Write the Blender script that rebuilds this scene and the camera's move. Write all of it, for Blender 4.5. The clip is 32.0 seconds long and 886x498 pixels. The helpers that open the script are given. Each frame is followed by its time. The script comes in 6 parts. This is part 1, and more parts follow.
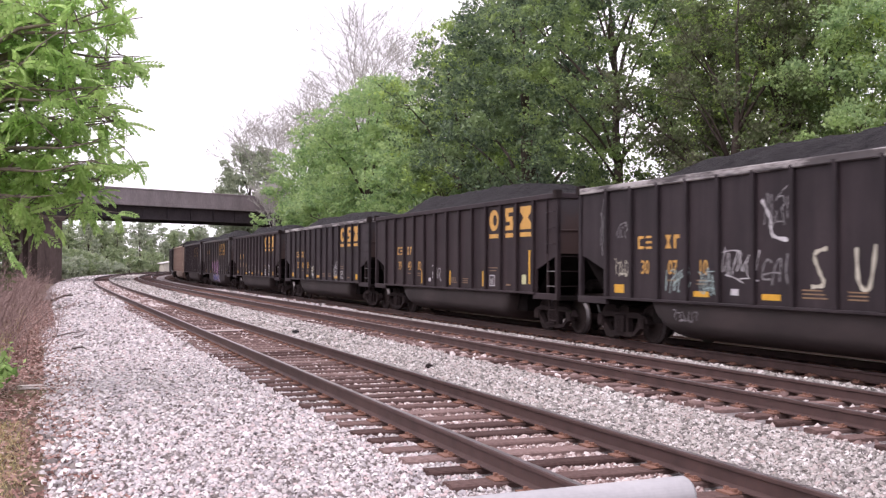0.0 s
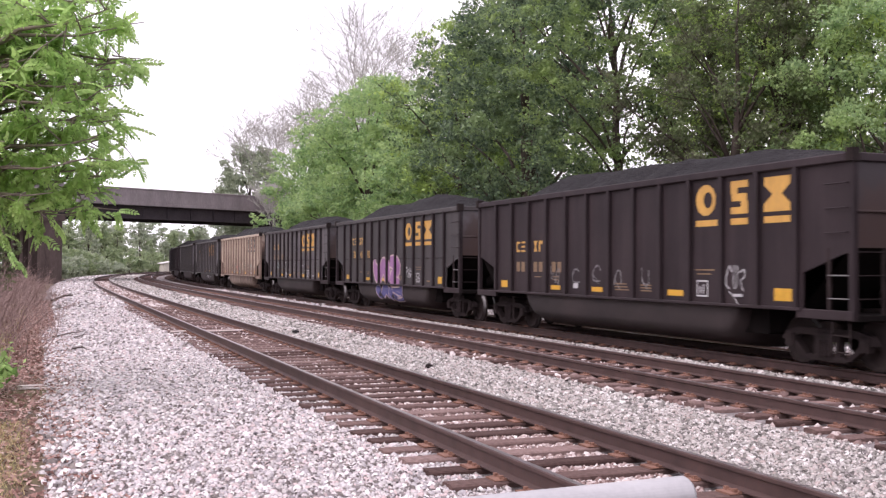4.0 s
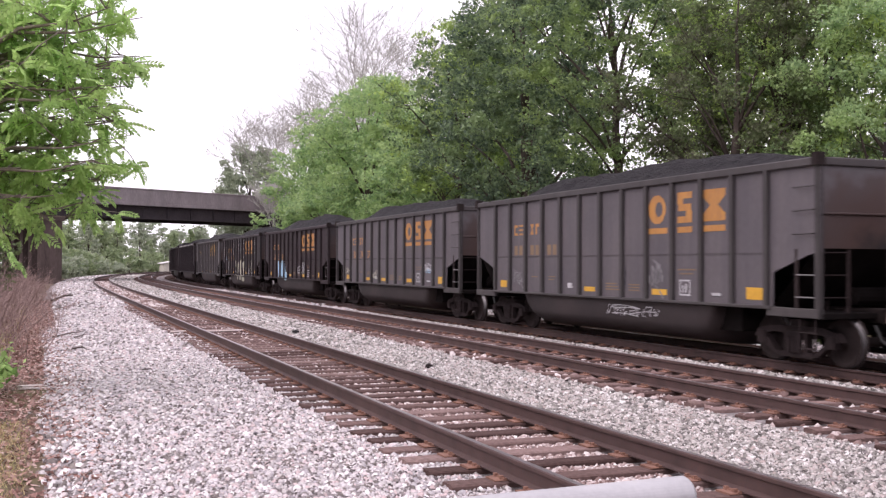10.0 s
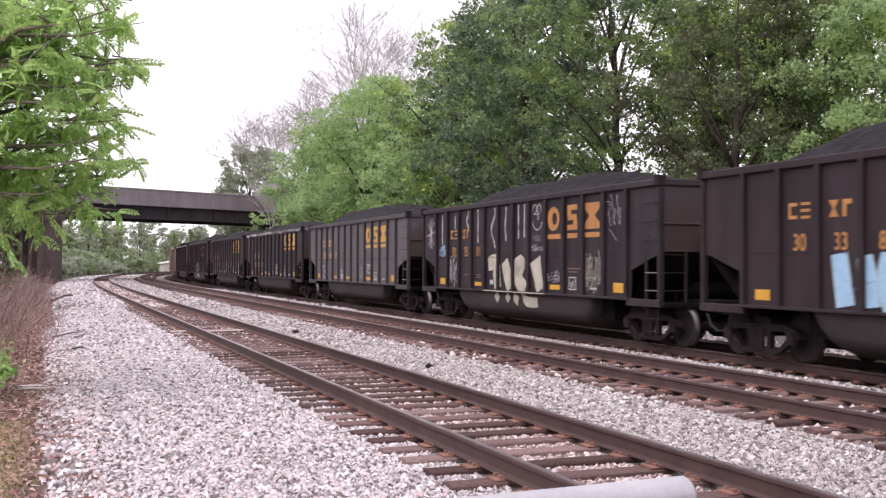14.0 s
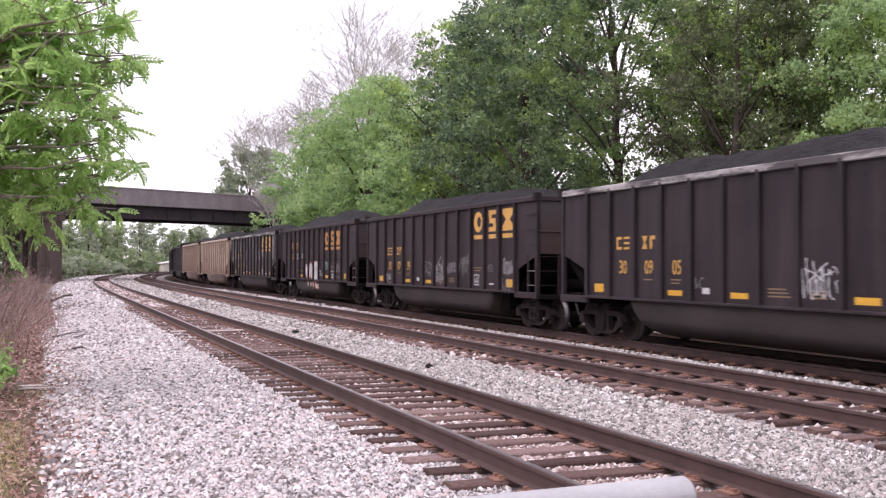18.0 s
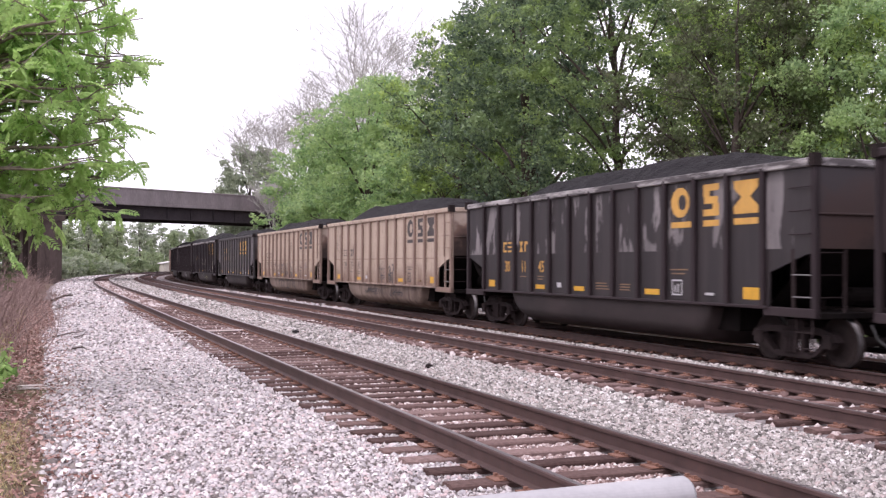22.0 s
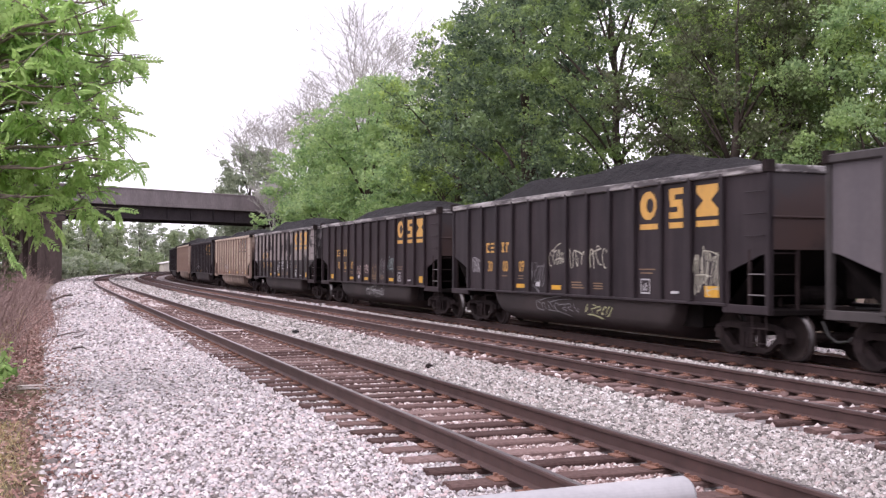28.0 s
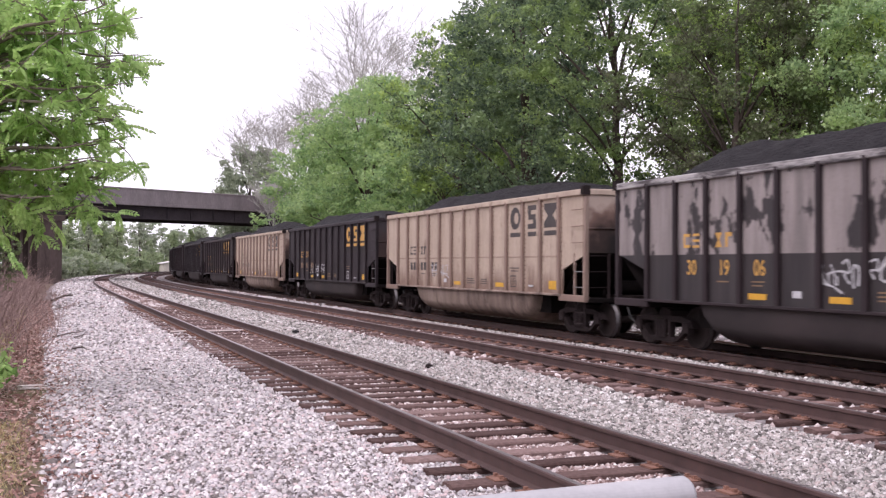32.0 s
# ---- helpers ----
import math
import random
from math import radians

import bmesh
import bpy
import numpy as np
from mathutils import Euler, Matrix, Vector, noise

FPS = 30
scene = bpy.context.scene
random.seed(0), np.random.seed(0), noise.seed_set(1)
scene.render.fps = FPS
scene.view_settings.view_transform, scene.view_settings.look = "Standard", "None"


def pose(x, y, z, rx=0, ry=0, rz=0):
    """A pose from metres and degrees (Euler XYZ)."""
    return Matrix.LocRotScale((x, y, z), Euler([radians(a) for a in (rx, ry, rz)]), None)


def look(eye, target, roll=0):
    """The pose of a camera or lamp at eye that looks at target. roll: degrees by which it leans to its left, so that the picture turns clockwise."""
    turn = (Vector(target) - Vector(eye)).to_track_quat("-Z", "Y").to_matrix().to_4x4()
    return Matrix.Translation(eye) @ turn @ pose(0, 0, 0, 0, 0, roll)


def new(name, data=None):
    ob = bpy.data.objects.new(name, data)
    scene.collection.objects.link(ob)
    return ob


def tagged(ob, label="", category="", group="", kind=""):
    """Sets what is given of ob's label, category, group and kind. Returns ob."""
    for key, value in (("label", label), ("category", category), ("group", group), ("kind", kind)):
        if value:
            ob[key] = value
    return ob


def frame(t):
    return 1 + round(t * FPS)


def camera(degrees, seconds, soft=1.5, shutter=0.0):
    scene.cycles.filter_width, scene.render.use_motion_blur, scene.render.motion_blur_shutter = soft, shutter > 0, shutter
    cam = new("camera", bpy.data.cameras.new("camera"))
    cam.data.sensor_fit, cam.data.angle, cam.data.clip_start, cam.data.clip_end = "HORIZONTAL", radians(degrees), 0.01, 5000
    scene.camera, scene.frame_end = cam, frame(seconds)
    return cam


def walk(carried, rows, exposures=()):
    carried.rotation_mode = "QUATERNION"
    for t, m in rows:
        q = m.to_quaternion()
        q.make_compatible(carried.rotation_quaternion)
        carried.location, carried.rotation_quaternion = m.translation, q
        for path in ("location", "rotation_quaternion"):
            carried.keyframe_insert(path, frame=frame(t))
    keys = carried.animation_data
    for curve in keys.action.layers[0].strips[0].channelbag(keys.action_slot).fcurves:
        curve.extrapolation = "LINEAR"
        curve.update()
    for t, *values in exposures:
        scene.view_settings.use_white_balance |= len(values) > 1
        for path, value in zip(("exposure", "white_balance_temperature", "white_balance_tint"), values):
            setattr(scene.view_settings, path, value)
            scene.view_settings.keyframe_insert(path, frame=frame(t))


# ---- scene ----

# ---- camera: on a tripod, dead still ----
cam = camera(46.91, 32.0, soft=1.3, shutter=0.25)
EYE = (0.0, 0.0, 1.588)
CAM_POSE = Matrix.Translation(EYE) @ pose(0, 0, 0, 90 + 0.918, 0, 0) @ pose(0, 0, 0, 0, 0, 0.254)
# the camera stops down a little while pale cars fill its picture
EXPOSURES = [(t, stops, 6390 if t < 14 else 6280, 27) for t, stops in ((0, 0.09), (7, 0.07), (8, -0.05), (9, -0.1), (10, 0.02), (12, 0.06), (21.5, 0.07), (23, -0.06), (25, -0.2), (27, 0.0), (28, 0.06), (30.5, 0.08), (32, -0.06))]
walk(cam, [(0, CAM_POSE), (32, CAM_POSE)], exposures=EXPOSURES)

# ---- overcast daylight ----
SUN_ELEVATION, SUN_AZIMUTH = 58.0, 235.0
world = bpy.data.worlds.new("overcast_sky")
scene.world = world
world.use_nodes = True
wn = world.node_tree.nodes
wl = world.node_tree.links
wn.clear()
sky = wn.new("ShaderNodeTexSky")
sky.sky_type = "NISHITA"
sky.sun_disc = False
sky.sun_elevation = radians(SUN_ELEVATION)
sky.sun_rotation = radians(SUN_AZIMUTH)
sky.dust_density = 6.0
sky.air_density = 1.5
cloud = wn.new("ShaderNodeMixRGB")
cloud.inputs[0].default_value = 0.86
cloud.inputs[2].default_value = (11.2, 11.2, 11.5, 1)
wl.new(sky.outputs[0], cloud.inputs[1])
bg = wn.new("ShaderNodeBackground")
bg.inputs[1].default_value = 0.135
wl.new(cloud.outputs[0], bg.inputs[0])
wout = wn.new("ShaderNodeOutputWorld")
wl.new(bg.outputs[0], wout.inputs[0])

sun_data = bpy.data.lights.new("sun", "SUN")
sun_data.energy = 1.4
sun_data.angle = radians(70)
sun_data.color = (1.0, 0.96, 0.9)
sun = new("sun", sun_data)
el, az = radians(SUN_ELEVATION), radians(SUN_AZIMUTH)
sun.matrix_world = look((40 * math.sin(az), 40 * math.cos(az), 40 * math.tan(el)), (0, 0, 0))

# ---- materials ----
def nodes_of(name):
    m = bpy.data.materials.new(name)
    m.use_nodes = True
    nt = m.node_tree
    return m, nt.nodes, nt.links, nt.nodes["Principled BSDF"]


def noise_tex(n, l, scale, detail=4.0, coord="Object", stretch=(1, 1, 1), rough=0.55):
    tc = n.new("ShaderNodeTexCoord")
    mp = n.new("ShaderNodeMapping")
    mp.inputs["Scale"].default_value = stretch
    t = n.new("ShaderNodeTexNoise")
    t.inputs["Scale"].default_value = scale
    t.inputs["Detail"].default_value = detail
    t.inputs["Roughness"].default_value = rough
    l.new(tc.outputs[coord], mp.inputs[0])
    l.new(mp.outputs[0], t.inputs["Vector"])
    return t


def ramp(n, l, src, stops):
    r = n.new("ShaderNodeValToRGB")
    e = r.color_ramp.elements
    while len(e) < len(stops):
        e.new(0.5)
    for i, (p, c) in enumerate(stops):
        e[i].position = p
        e[i].color = (c, c, c, 1) if isinstance(c, (int, float)) else (*c, 1)
    l.new(src, r.inputs[0])
    return r


def mix(n, l, fac, a, b, mode="MIX"):
    m = n.new("ShaderNodeMixRGB")
    m.blend_type = mode
    for i, v in enumerate((fac, a, b)):
        if isinstance(v, (int, float)):
            m.inputs[i].default_value = v if i == 0 else (v, v, v, 1)
        elif isinstance(v, tuple):
            m.inputs[i].default_value = (*v, 1)
        else:
            l.new(v, m.inputs[i])
    return m.outputs[0]


def bump(n, l, src, strength, dist, bsdf):
    b = n.new("ShaderNodeBump")
    b.inputs["Strength"].default_value = strength
    b.inputs["Distance"].default_value = dist
    l.new(src, b.inputs["Height"])
    l.new(b.outputs[0], bsdf.inputs["Normal"])


def surface(name, dark, light, scale=4.0, rough=0.8, metal=0.0, fine=40.0, bump_s=0.3, bump_d=0.01, stretch=(1, 1, 1), coord="Object", stain=None, stain_scale=0.8, stain_range=(0.5, 0.7)):
    """Two colours mixed by a coarse and a fine noise, with an optional stain colour on top."""
    m, n, l, b = nodes_of(name)
    big = noise_tex(n, l, scale, 5, coord, stretch)
    small = noise_tex(n, l, fine, 3, coord, stretch)
    f = mix(n, l, 0.45, big.outputs[0], small.outputs[0])
    c = ramp(n, l, f, [(0.32, dark), (0.68, light)]).outputs[0]
    if stain:
        st = noise_tex(n, l, stain_scale, 6, coord, stretch, 0.65)
        k = ramp(n, l, st.outputs[0], [(stain_range[0], 0.0), (stain_range[1], 1.0)]).outputs[0]
        c = mix(n, l, k, c, stain)
    l.new(c, b.inputs["Base Color"])
    rr = ramp(n, l, small.outputs[0], [(0.3, max(rough - 0.12, 0.05)), (0.7, min(rough + 0.1, 1))]).outputs[0]
    l.new(rr, b.inputs["Roughness"])
    b.inputs["Metallic"].default_value = metal
    bump(n, l, small.outputs[0], bump_s, bump_d, b)
    return m


def island_surface(name, stops, rough=0.85, fine=60.0, per_object=False, bump_s=0.4, bump_d=0.01, dirt=None):
    """A colour picked by chance for every loose piece, broken up by a fine grain."""
    m, n, l, b = nodes_of(name)
    if per_object:
        g = n.new("ShaderNodeObjectInfo").outputs["Random"]
    else:
        g = n.new("ShaderNodeNewGeometry").outputs["Random Per Island"]
    c = ramp(n, l, g, stops).outputs[0]
    small = noise_tex(n, l, fine, 3)
    k = ramp(n, l, small.outputs[0], [(0.3, 0.72), (0.7, 1.15)]).outputs[0]
    c = mix(n, l, 1.0, c, k, "MULTIPLY")
    if dirt:
        patch = noise_tex(n, l, 0.55, 5, "Object", (1, 1, 1), 0.62)
        c = mix(n, l, ramp(n, l, patch.outputs[0], [(0.46, 0.0), (0.7, 0.1)]).outputs[0], c, dirt)
    l.new(c, b.inputs["Base Color"])
    b.inputs["Roughness"].default_value = rough
    bump(n, l, small.outputs[0], bump_s, bump_d, b)
    return m


def leaf_material(name, stops, thin=0.35, patch=0.35, tint=(0.1, 0.16, 0.03)):
    """Leaves: a green by chance for each, drifting over the crown, partly lit through."""
    m, n, l, b = nodes_of(name)
    g = n.new("ShaderNodeNewGeometry").outputs["Random Per Island"]
    c = ramp(n, l, g, stops).outputs[0]
    big = noise_tex(n, l, 0.85, 3)
    k = ramp(n, l, big.outputs[0], [(0.42, 0.0), (0.6, patch)]).outputs[0]
    c = mix(n, l, k, c, tint)
    l.new(c, b.inputs["Base Color"])
    b.inputs["Roughness"].default_value = 0.55
    tr = n.new("ShaderNodeBsdfTranslucent")
    l.new(c, tr.inputs[0])
    mx = n.new("ShaderNodeMixShader")
    mx.inputs[0].default_value = thin
    l.new(b.outputs[0], mx.inputs[1])
    l.new(tr.outputs[0], mx.inputs[2])
    l.new(mx.outputs[0], n["Material Output"].inputs[0])
    return m


def paint(name, base, dust, rough=0.6, streak=0.5, rust=None, rust_range=(0.62, 0.72), splash=None):
    """Weathered car paint: upright streaks, drifting dust, flecks of rust."""
    m, n, l, b = nodes_of(name)
    st = noise_tex(n, l, 1.0, 6, "Object", (3.0, 3.0, 0.25), 0.6)
    big = noise_tex(n, l, 0.5, 4, "Object", (1, 1, 1))
    fine = noise_tex(n, l, 9.0, 4)
    f = mix(n, l, 0.5, st.outputs[0], big.outputs[0])
    k = ramp(n, l, f, [(0.36, 0.0), (0.68, streak)]).outputs[0]
    c = mix(n, l, k, base, dust)
    g = ramp(n, l, fine.outputs[0], [(0.3, 0.93), (0.7, 1.04)]).outputs[0]
    c = mix(n, l, 1.0, c, g, "MULTIPLY")
    if rust:
        ru = noise_tex(n, l, 1.6, 8, "Object", (1, 1, 0.45), 0.7)
        rk = ramp(n, l, ru.outputs[0], [(rust_range[0], 0.0), (rust_range[1], 0.85)]).outputs[0]
        c = mix(n, l, rk, c, rust)
    if splash:
        # road dirt thrown up on the lower part of a side, with a ragged upper edge
        tc = n.new("ShaderNodeTexCoord")
        sep = n.new("ShaderNodeSeparateXYZ")
        l.new(tc.outputs["Object"], sep.inputs[0])
        rag = noise_tex(n, l, 1.3, 6, "Object", (1.4, 1.4, 0.5), 0.65)
        ad = n.new("ShaderNodeMath")
        ad.operation = "MULTIPLY_ADD"
        l.new(rag.outputs[0], ad.inputs[0])
        ad.inputs[1].default_value = -2.2
        l.new(sep.outputs[2], ad.inputs[2])
        sk = ramp(n, l, ad.outputs[0], [(0.0, 0.75), (0.6, 0.0)]).outputs[0]
        c = mix(n, l, sk, c, splash)
    l.new(c, b.inputs["Base Color"])
    b.inputs["Roughness"].default_value = rough
    b.inputs["Specular IOR Level"].default_value = 0.22
    bump(n, l, fine.outputs[0], 0.12, 0.004, b)
    return m


STONE_STOPS = [(0.0, (0.1, 0.085, 0.085)), (0.16, (0.27, 0.24, 0.22)), (0.3, (0.42, 0.395, 0.41)), (0.48, (0.53, 0.5, 0.48)), (0.66, (0.66, 0.62, 0.63)), (0.8, (0.57, 0.45, 0.44)), (0.88, (0.74, 0.7, 0.68)), (1.0, (0.9, 0.87, 0.86))]
M_STONE = island_surface("crushed_stone", STONE_STOPS, 0.85, 45, dirt=(0.28, 0.24, 0.225))
# bed darker than its stones: shade in their gaps is put into its colour
M_BALLAST = surface("ballast_bed_gravel", (0.09, 0.077, 0.076), (0.4, 0.36, 0.355), 9, 0.95, 0, 28, 1.0, 0.05)
M_STONE_GREY = island_surface("grey_crushed_stone", [(0.0, (0.1, 0.092, 0.088)), (0.2, (0.25, 0.235, 0.215)), (0.45, (0.4, 0.38, 0.355)), (0.68, (0.56, 0.525, 0.5)), (0.8, (0.42, 0.345, 0.32)), (1.0, (0.8, 0.78, 0.765))], 0.85, 45)
# rust-brown ballast, its colour darkened further for shade under the train
M_FOULED_SHADED = surface("shade_darkened_rusty_ballast", (0.025, 0.0135, 0.0105), (0.07, 0.04, 0.032), 3, 0.95, 0, 25, 0.8, 0.04)
M_STONE_BROWN = island_surface("dusty_brown_stone", [(0.0, (0.17, 0.11, 0.1)), (0.35, (0.32, 0.23, 0.21)), (0.65, (0.5, 0.41, 0.385)), (1.0, (0.8, 0.74, 0.72))], 0.9, 45)
M_SOIL = surface("soil", (0.075, 0.055, 0.042), (0.2, 0.145, 0.115), 0.6, 0.95, 0, 12, 0.6, 0.04, stain=(0.13, 0.12, 0.05), stain_scale=0.25)
M_TIE = island_surface("weathered_tie_timber", [(0.0, (0.08, 0.05, 0.045)), (0.5, (0.15, 0.098, 0.088)), (1.0, (0.25, 0.175, 0.16))], 0.9, 18, True, 0.8, 0.02)
M_TIE_RUST = surface("rusty_tie_plate_iron", (0.14, 0.068, 0.048), (0.29, 0.15, 0.105), 5, 0.85, 0.0, 40, 0.5, 0.01)
M_RAIL = surface("rusted_rail_web", (0.046, 0.026, 0.024), (0.105, 0.06, 0.053), 3, 0.75, 0.1, 40, 0.2, 0.005)
M_RAILHEAD = surface("dull_rail_head", (0.16, 0.13, 0.13), (0.3, 0.26, 0.26), 2, 0.38, 0.75, 30, 0.1, 0.003)
M_BLACK = paint("black_car_paint", (0.018, 0.0138, 0.0162), (0.058, 0.0445, 0.048), 0.6, 0.8)
M_BLACK_B = paint("brown_black_car_paint", (0.021, 0.0147, 0.0166), (0.053, 0.0375, 0.0402), 0.62, 0.8, (0.1, 0.05, 0.035), (0.66, 0.78))
M_GREY = paint("grey_car_paint", (0.1, 0.091, 0.099), (0.16, 0.14, 0.144), 0.6, 0.7)
M_GREY_B = paint("dark_grey_car_paint", (0.045, 0.042, 0.044), (0.09, 0.078, 0.076), 0.6, 0.7)
M_TAN = paint("tan_car_paint", (0.52, 0.425, 0.335), (0.19, 0.12, 0.093), 0.65, 0.45, (0.11, 0.06, 0.045), (0.57, 0.72), (0.17, 0.1, 0.075))
M_TUB = surface("grimy_tub_steel", (0.024, 0.019, 0.0195), (0.068, 0.051, 0.05), 1.2, 0.75, 0.0, 25, 0.2, 0.008, (0.6, 1, 1))
M_UNDER = surface("grimy_undercarriage_steel", (0.014, 0.011, 0.011), (0.042, 0.032, 0.03), 2, 0.8, 0.1, 25, 0.3, 0.01)
M_RUNG = surface("worn_grey_rung_steel", (0.12, 0.11, 0.11), (0.26, 0.245, 0.24), 4, 0.5, 0.3, 30, 0.1, 0.003)
M_TRUCK = surface("dusty_cast_truck_steel", (0.021, 0.016, 0.0165), (0.055, 0.041, 0.04), 2.5, 0.8, 0.1, 25, 0.3, 0.01)
M_WHEEL = surface("brown_wheel_steel", (0.022, 0.017, 0.017), (0.05, 0.038, 0.036), 3, 0.75, 0.0, 25, 0.2, 0.005)
M_TREAD = surface("bright_wheel_tread", (0.1, 0.095, 0.095), (0.2, 0.19, 0.19), 3, 0.45, 0.8, 30, 0.1, 0.003)
M_COAL = surface("coal", (0.011, 0.0105, 0.0115), (0.042, 0.039, 0.041), 3.5, 0.75, 0, 14, 1.0, 0.12)
M_YELLOW = surface("faded_yellow_paint", (0.47, 0.26, 0.06), (0.68, 0.38, 0.085), 2.5, 0.6, 0, 16, 0.1, 0.003, (1.5, 1.5, 0.6))
M_ORANGE = surface("weathered_orange_paint", (0.33, 0.15, 0.045), (0.53, 0.25, 0.06), 2.5, 0.6, 0, 16, 0.1, 0.003, (1.5, 1.5, 0.6))
M_DARKLET = surface("dark_lettering_paint", (0.03, 0.026, 0.026), (0.075, 0.06, 0.055), 2, 0.6, 0, 20, 0.1, 0.003)
M_REFLECT = surface("yellow_reflective_tape", (0.52, 0.27, 0.02), (0.74, 0.42, 0.045), 2, 0.5, 0, 20, 0.1, 0.003)
M_WHITE = surface("white_spray_paint", (0.36, 0.355, 0.36), (0.62, 0.61, 0.62), 3, 0.6, 0, 14, 0.1, 0.003)
M_CONCRETE = surface("stained_concrete", (0.16, 0.138, 0.142), (0.3, 0.265, 0.27), 0.7, 0.9, 0, 8, 0.4, 0.02, stretch=(1, 1, 0.3))
M_GIRDER = surface("dark_girder_steel", (0.035, 0.03, 0.034), (0.07, 0.06, 0.064), 0.6, 0.8, 0, 6, 0.2, 0.01)
M_PIER = surface("dark_stained_pier_concrete", (0.06, 0.045, 0.042), (0.13, 0.1, 0.092), 0.8, 0.95, 0, 8, 0.4, 0.02, stretch=(1, 1, 0.3))
M_GALV = surface("galvanised_pipe_steel", (0.36, 0.355, 0.36), (0.5, 0.495, 0.5), 5, 0.5, 0.45, 60, 0.1, 0.002)
M_BARK = surface("bark", (0.045, 0.035, 0.03), (0.13, 0.105, 0.09), 3, 0.95, 0, 14, 0.8, 0.03, (1, 1, 0.3))
# grey bark paled to stand in for sky bloom round thin branches
M_BARK_GREY = surface("bloom_paled_grey_bark", (0.33, 0.325, 0.295), (0.5, 0.49, 0.455), 2, 0.95, 0, 14, 0.5, 0.02, (1, 1, 0.3))
M_LIMB = surface("grey_brown_limb_bark", (0.13, 0.105, 0.085), (0.28, 0.235, 0.195), 3, 0.95, 0, 14, 0.6, 0.02, (1, 1, 0.3))
M_TWIG = surface("dry_brown_twigs", (0.2, 0.135, 0.12), (0.42, 0.31, 0.28), 2, 0.95, 0, 14, 0.2, 0.01)
M_LEAF_DARK = leaf_material("deep_green_leaves", [(0.0, (0.065, 0.105, 0.06)), (0.5, (0.165, 0.25, 0.125)), (1.0, (0.3, 0.415, 0.2))], 0.45, 0.9, (0.47, 0.63, 0.17))
# two darker copies of the deep green: crown shade is put into their colour
M_LEAF_WOOD = leaf_material("shaded_green_leaves", [(0.0, (0.045, 0.077, 0.046)), (0.5, (0.12, 0.185, 0.1)), (1.0, (0.23, 0.33, 0.165))], 0.42, 0.75, (0.36, 0.5, 0.155))
M_LEAF_DEEP = leaf_material("shade_dark_blue_green_leaves", [(0.0, (0.05, 0.082, 0.056)), (0.5, (0.115, 0.175, 0.11)), (1.0, (0.21, 0.3, 0.17))], 0.4, 0.6, (0.34, 0.47, 0.19))
# spring green, raised further to stand in for haze over the hillside trees
M_LEAF_MID = leaf_material("spring_green_leaves", [(0.0, (0.2, 0.31, 0.145)), (0.5, (0.32, 0.475, 0.225)), (1.0, (0.45, 0.6, 0.3))], 0.55, 0.6, (0.52, 0.67, 0.27))
# far leaves: distance haze is mixed into both of these leaf colours
M_LEAF_FAR = leaf_material("haze_paled_leaves", [(0.0, (0.28, 0.34, 0.245)), (0.5, (0.39, 0.45, 0.325)), (1.0, (0.53, 0.59, 0.44))], 0.62, 0.4, (0.49, 0.53, 0.39))
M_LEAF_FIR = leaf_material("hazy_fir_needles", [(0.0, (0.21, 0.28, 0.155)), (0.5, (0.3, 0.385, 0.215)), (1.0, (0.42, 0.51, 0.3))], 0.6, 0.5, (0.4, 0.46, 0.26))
M_LEAF_NEAR = leaf_material("bright_compound_leaves", [(0.0, (0.16, 0.28, 0.085)), (0.4, (0.31, 0.51, 0.165)), (1.0, (0.54, 0.75, 0.31))], 0.74, 0.5, (0.58, 0.77, 0.27))
M_BUD = leaf_material("pale_buds", [(0.0, (0.36, 0.34, 0.3)), (0.5, (0.45, 0.43, 0.38)), (1.0, (0.55, 0.54, 0.46))], 0.4, 0.3, (0.45, 0.47, 0.36))
M_VINE = leaf_material("brown_green_vine_leaves", [(0.0, (0.11, 0.1, 0.075)), (0.5, (0.14, 0.15, 0.09)), (1.0, (0.19, 0.22, 0.11))], 0.45, 0.6, (0.17, 0.28, 0.08))
M_STRAW = island_surface("dry_grass_straw", [(0.0, (0.36, 0.27, 0.13)), (0.6, (0.6, 0.48, 0.26)), (1.0, (0.3, 0.36, 0.11))], 0.9, 30)
M_LITTER = island_surface("fallen_leaf_litter", [(0.0, (0.24, 0.13, 0.11)), (0.5, (0.42, 0.26, 0.22)), (1.0, (0.62, 0.47, 0.42))], 0.9, 40)
M_WOODPALE = surface("bleached_wood", (0.4, 0.34, 0.31), (0.66, 0.58, 0.55), 3, 0.9, 0, 30, 0.4, 0.01)
M_ROOF = surface("pale_sheet_roof", (0.6, 0.58, 0.56), (0.75, 0.74, 0.72), 1, 0.6)
M_SIDING = surface("cream_siding", (0.5, 0.48, 0.4), (0.62, 0.6, 0.52), 1, 0.8)
M_PURPLE = surface("violet_spray_paint", (0.25, 0.1, 0.25), (0.38, 0.19, 0.37), 2, 0.55, 0, 20, 0.1, 0.003)
M_NAVY = surface("dark_blue_spray_paint", (0.06, 0.06, 0.2), (0.14, 0.13, 0.32), 2, 0.55, 0, 20, 0.1, 0.003)
M_PALE = surface("pale_peach_spray_paint", (0.46, 0.34, 0.31), (0.66, 0.52, 0.47), 2, 0.55, 0, 20, 0.1, 0.003)
M_BLUE = surface("light_blue_spray_paint", (0.22, 0.42, 0.58), (0.4, 0.6, 0.74), 2, 0.55, 0, 20, 0.1, 0.003)
M_REDPAINT = surface("dull_red_spray_paint", (0.4, 0.12, 0.1), (0.55, 0.2, 0.17), 2, 0.55, 0, 20, 0.1, 0.003)
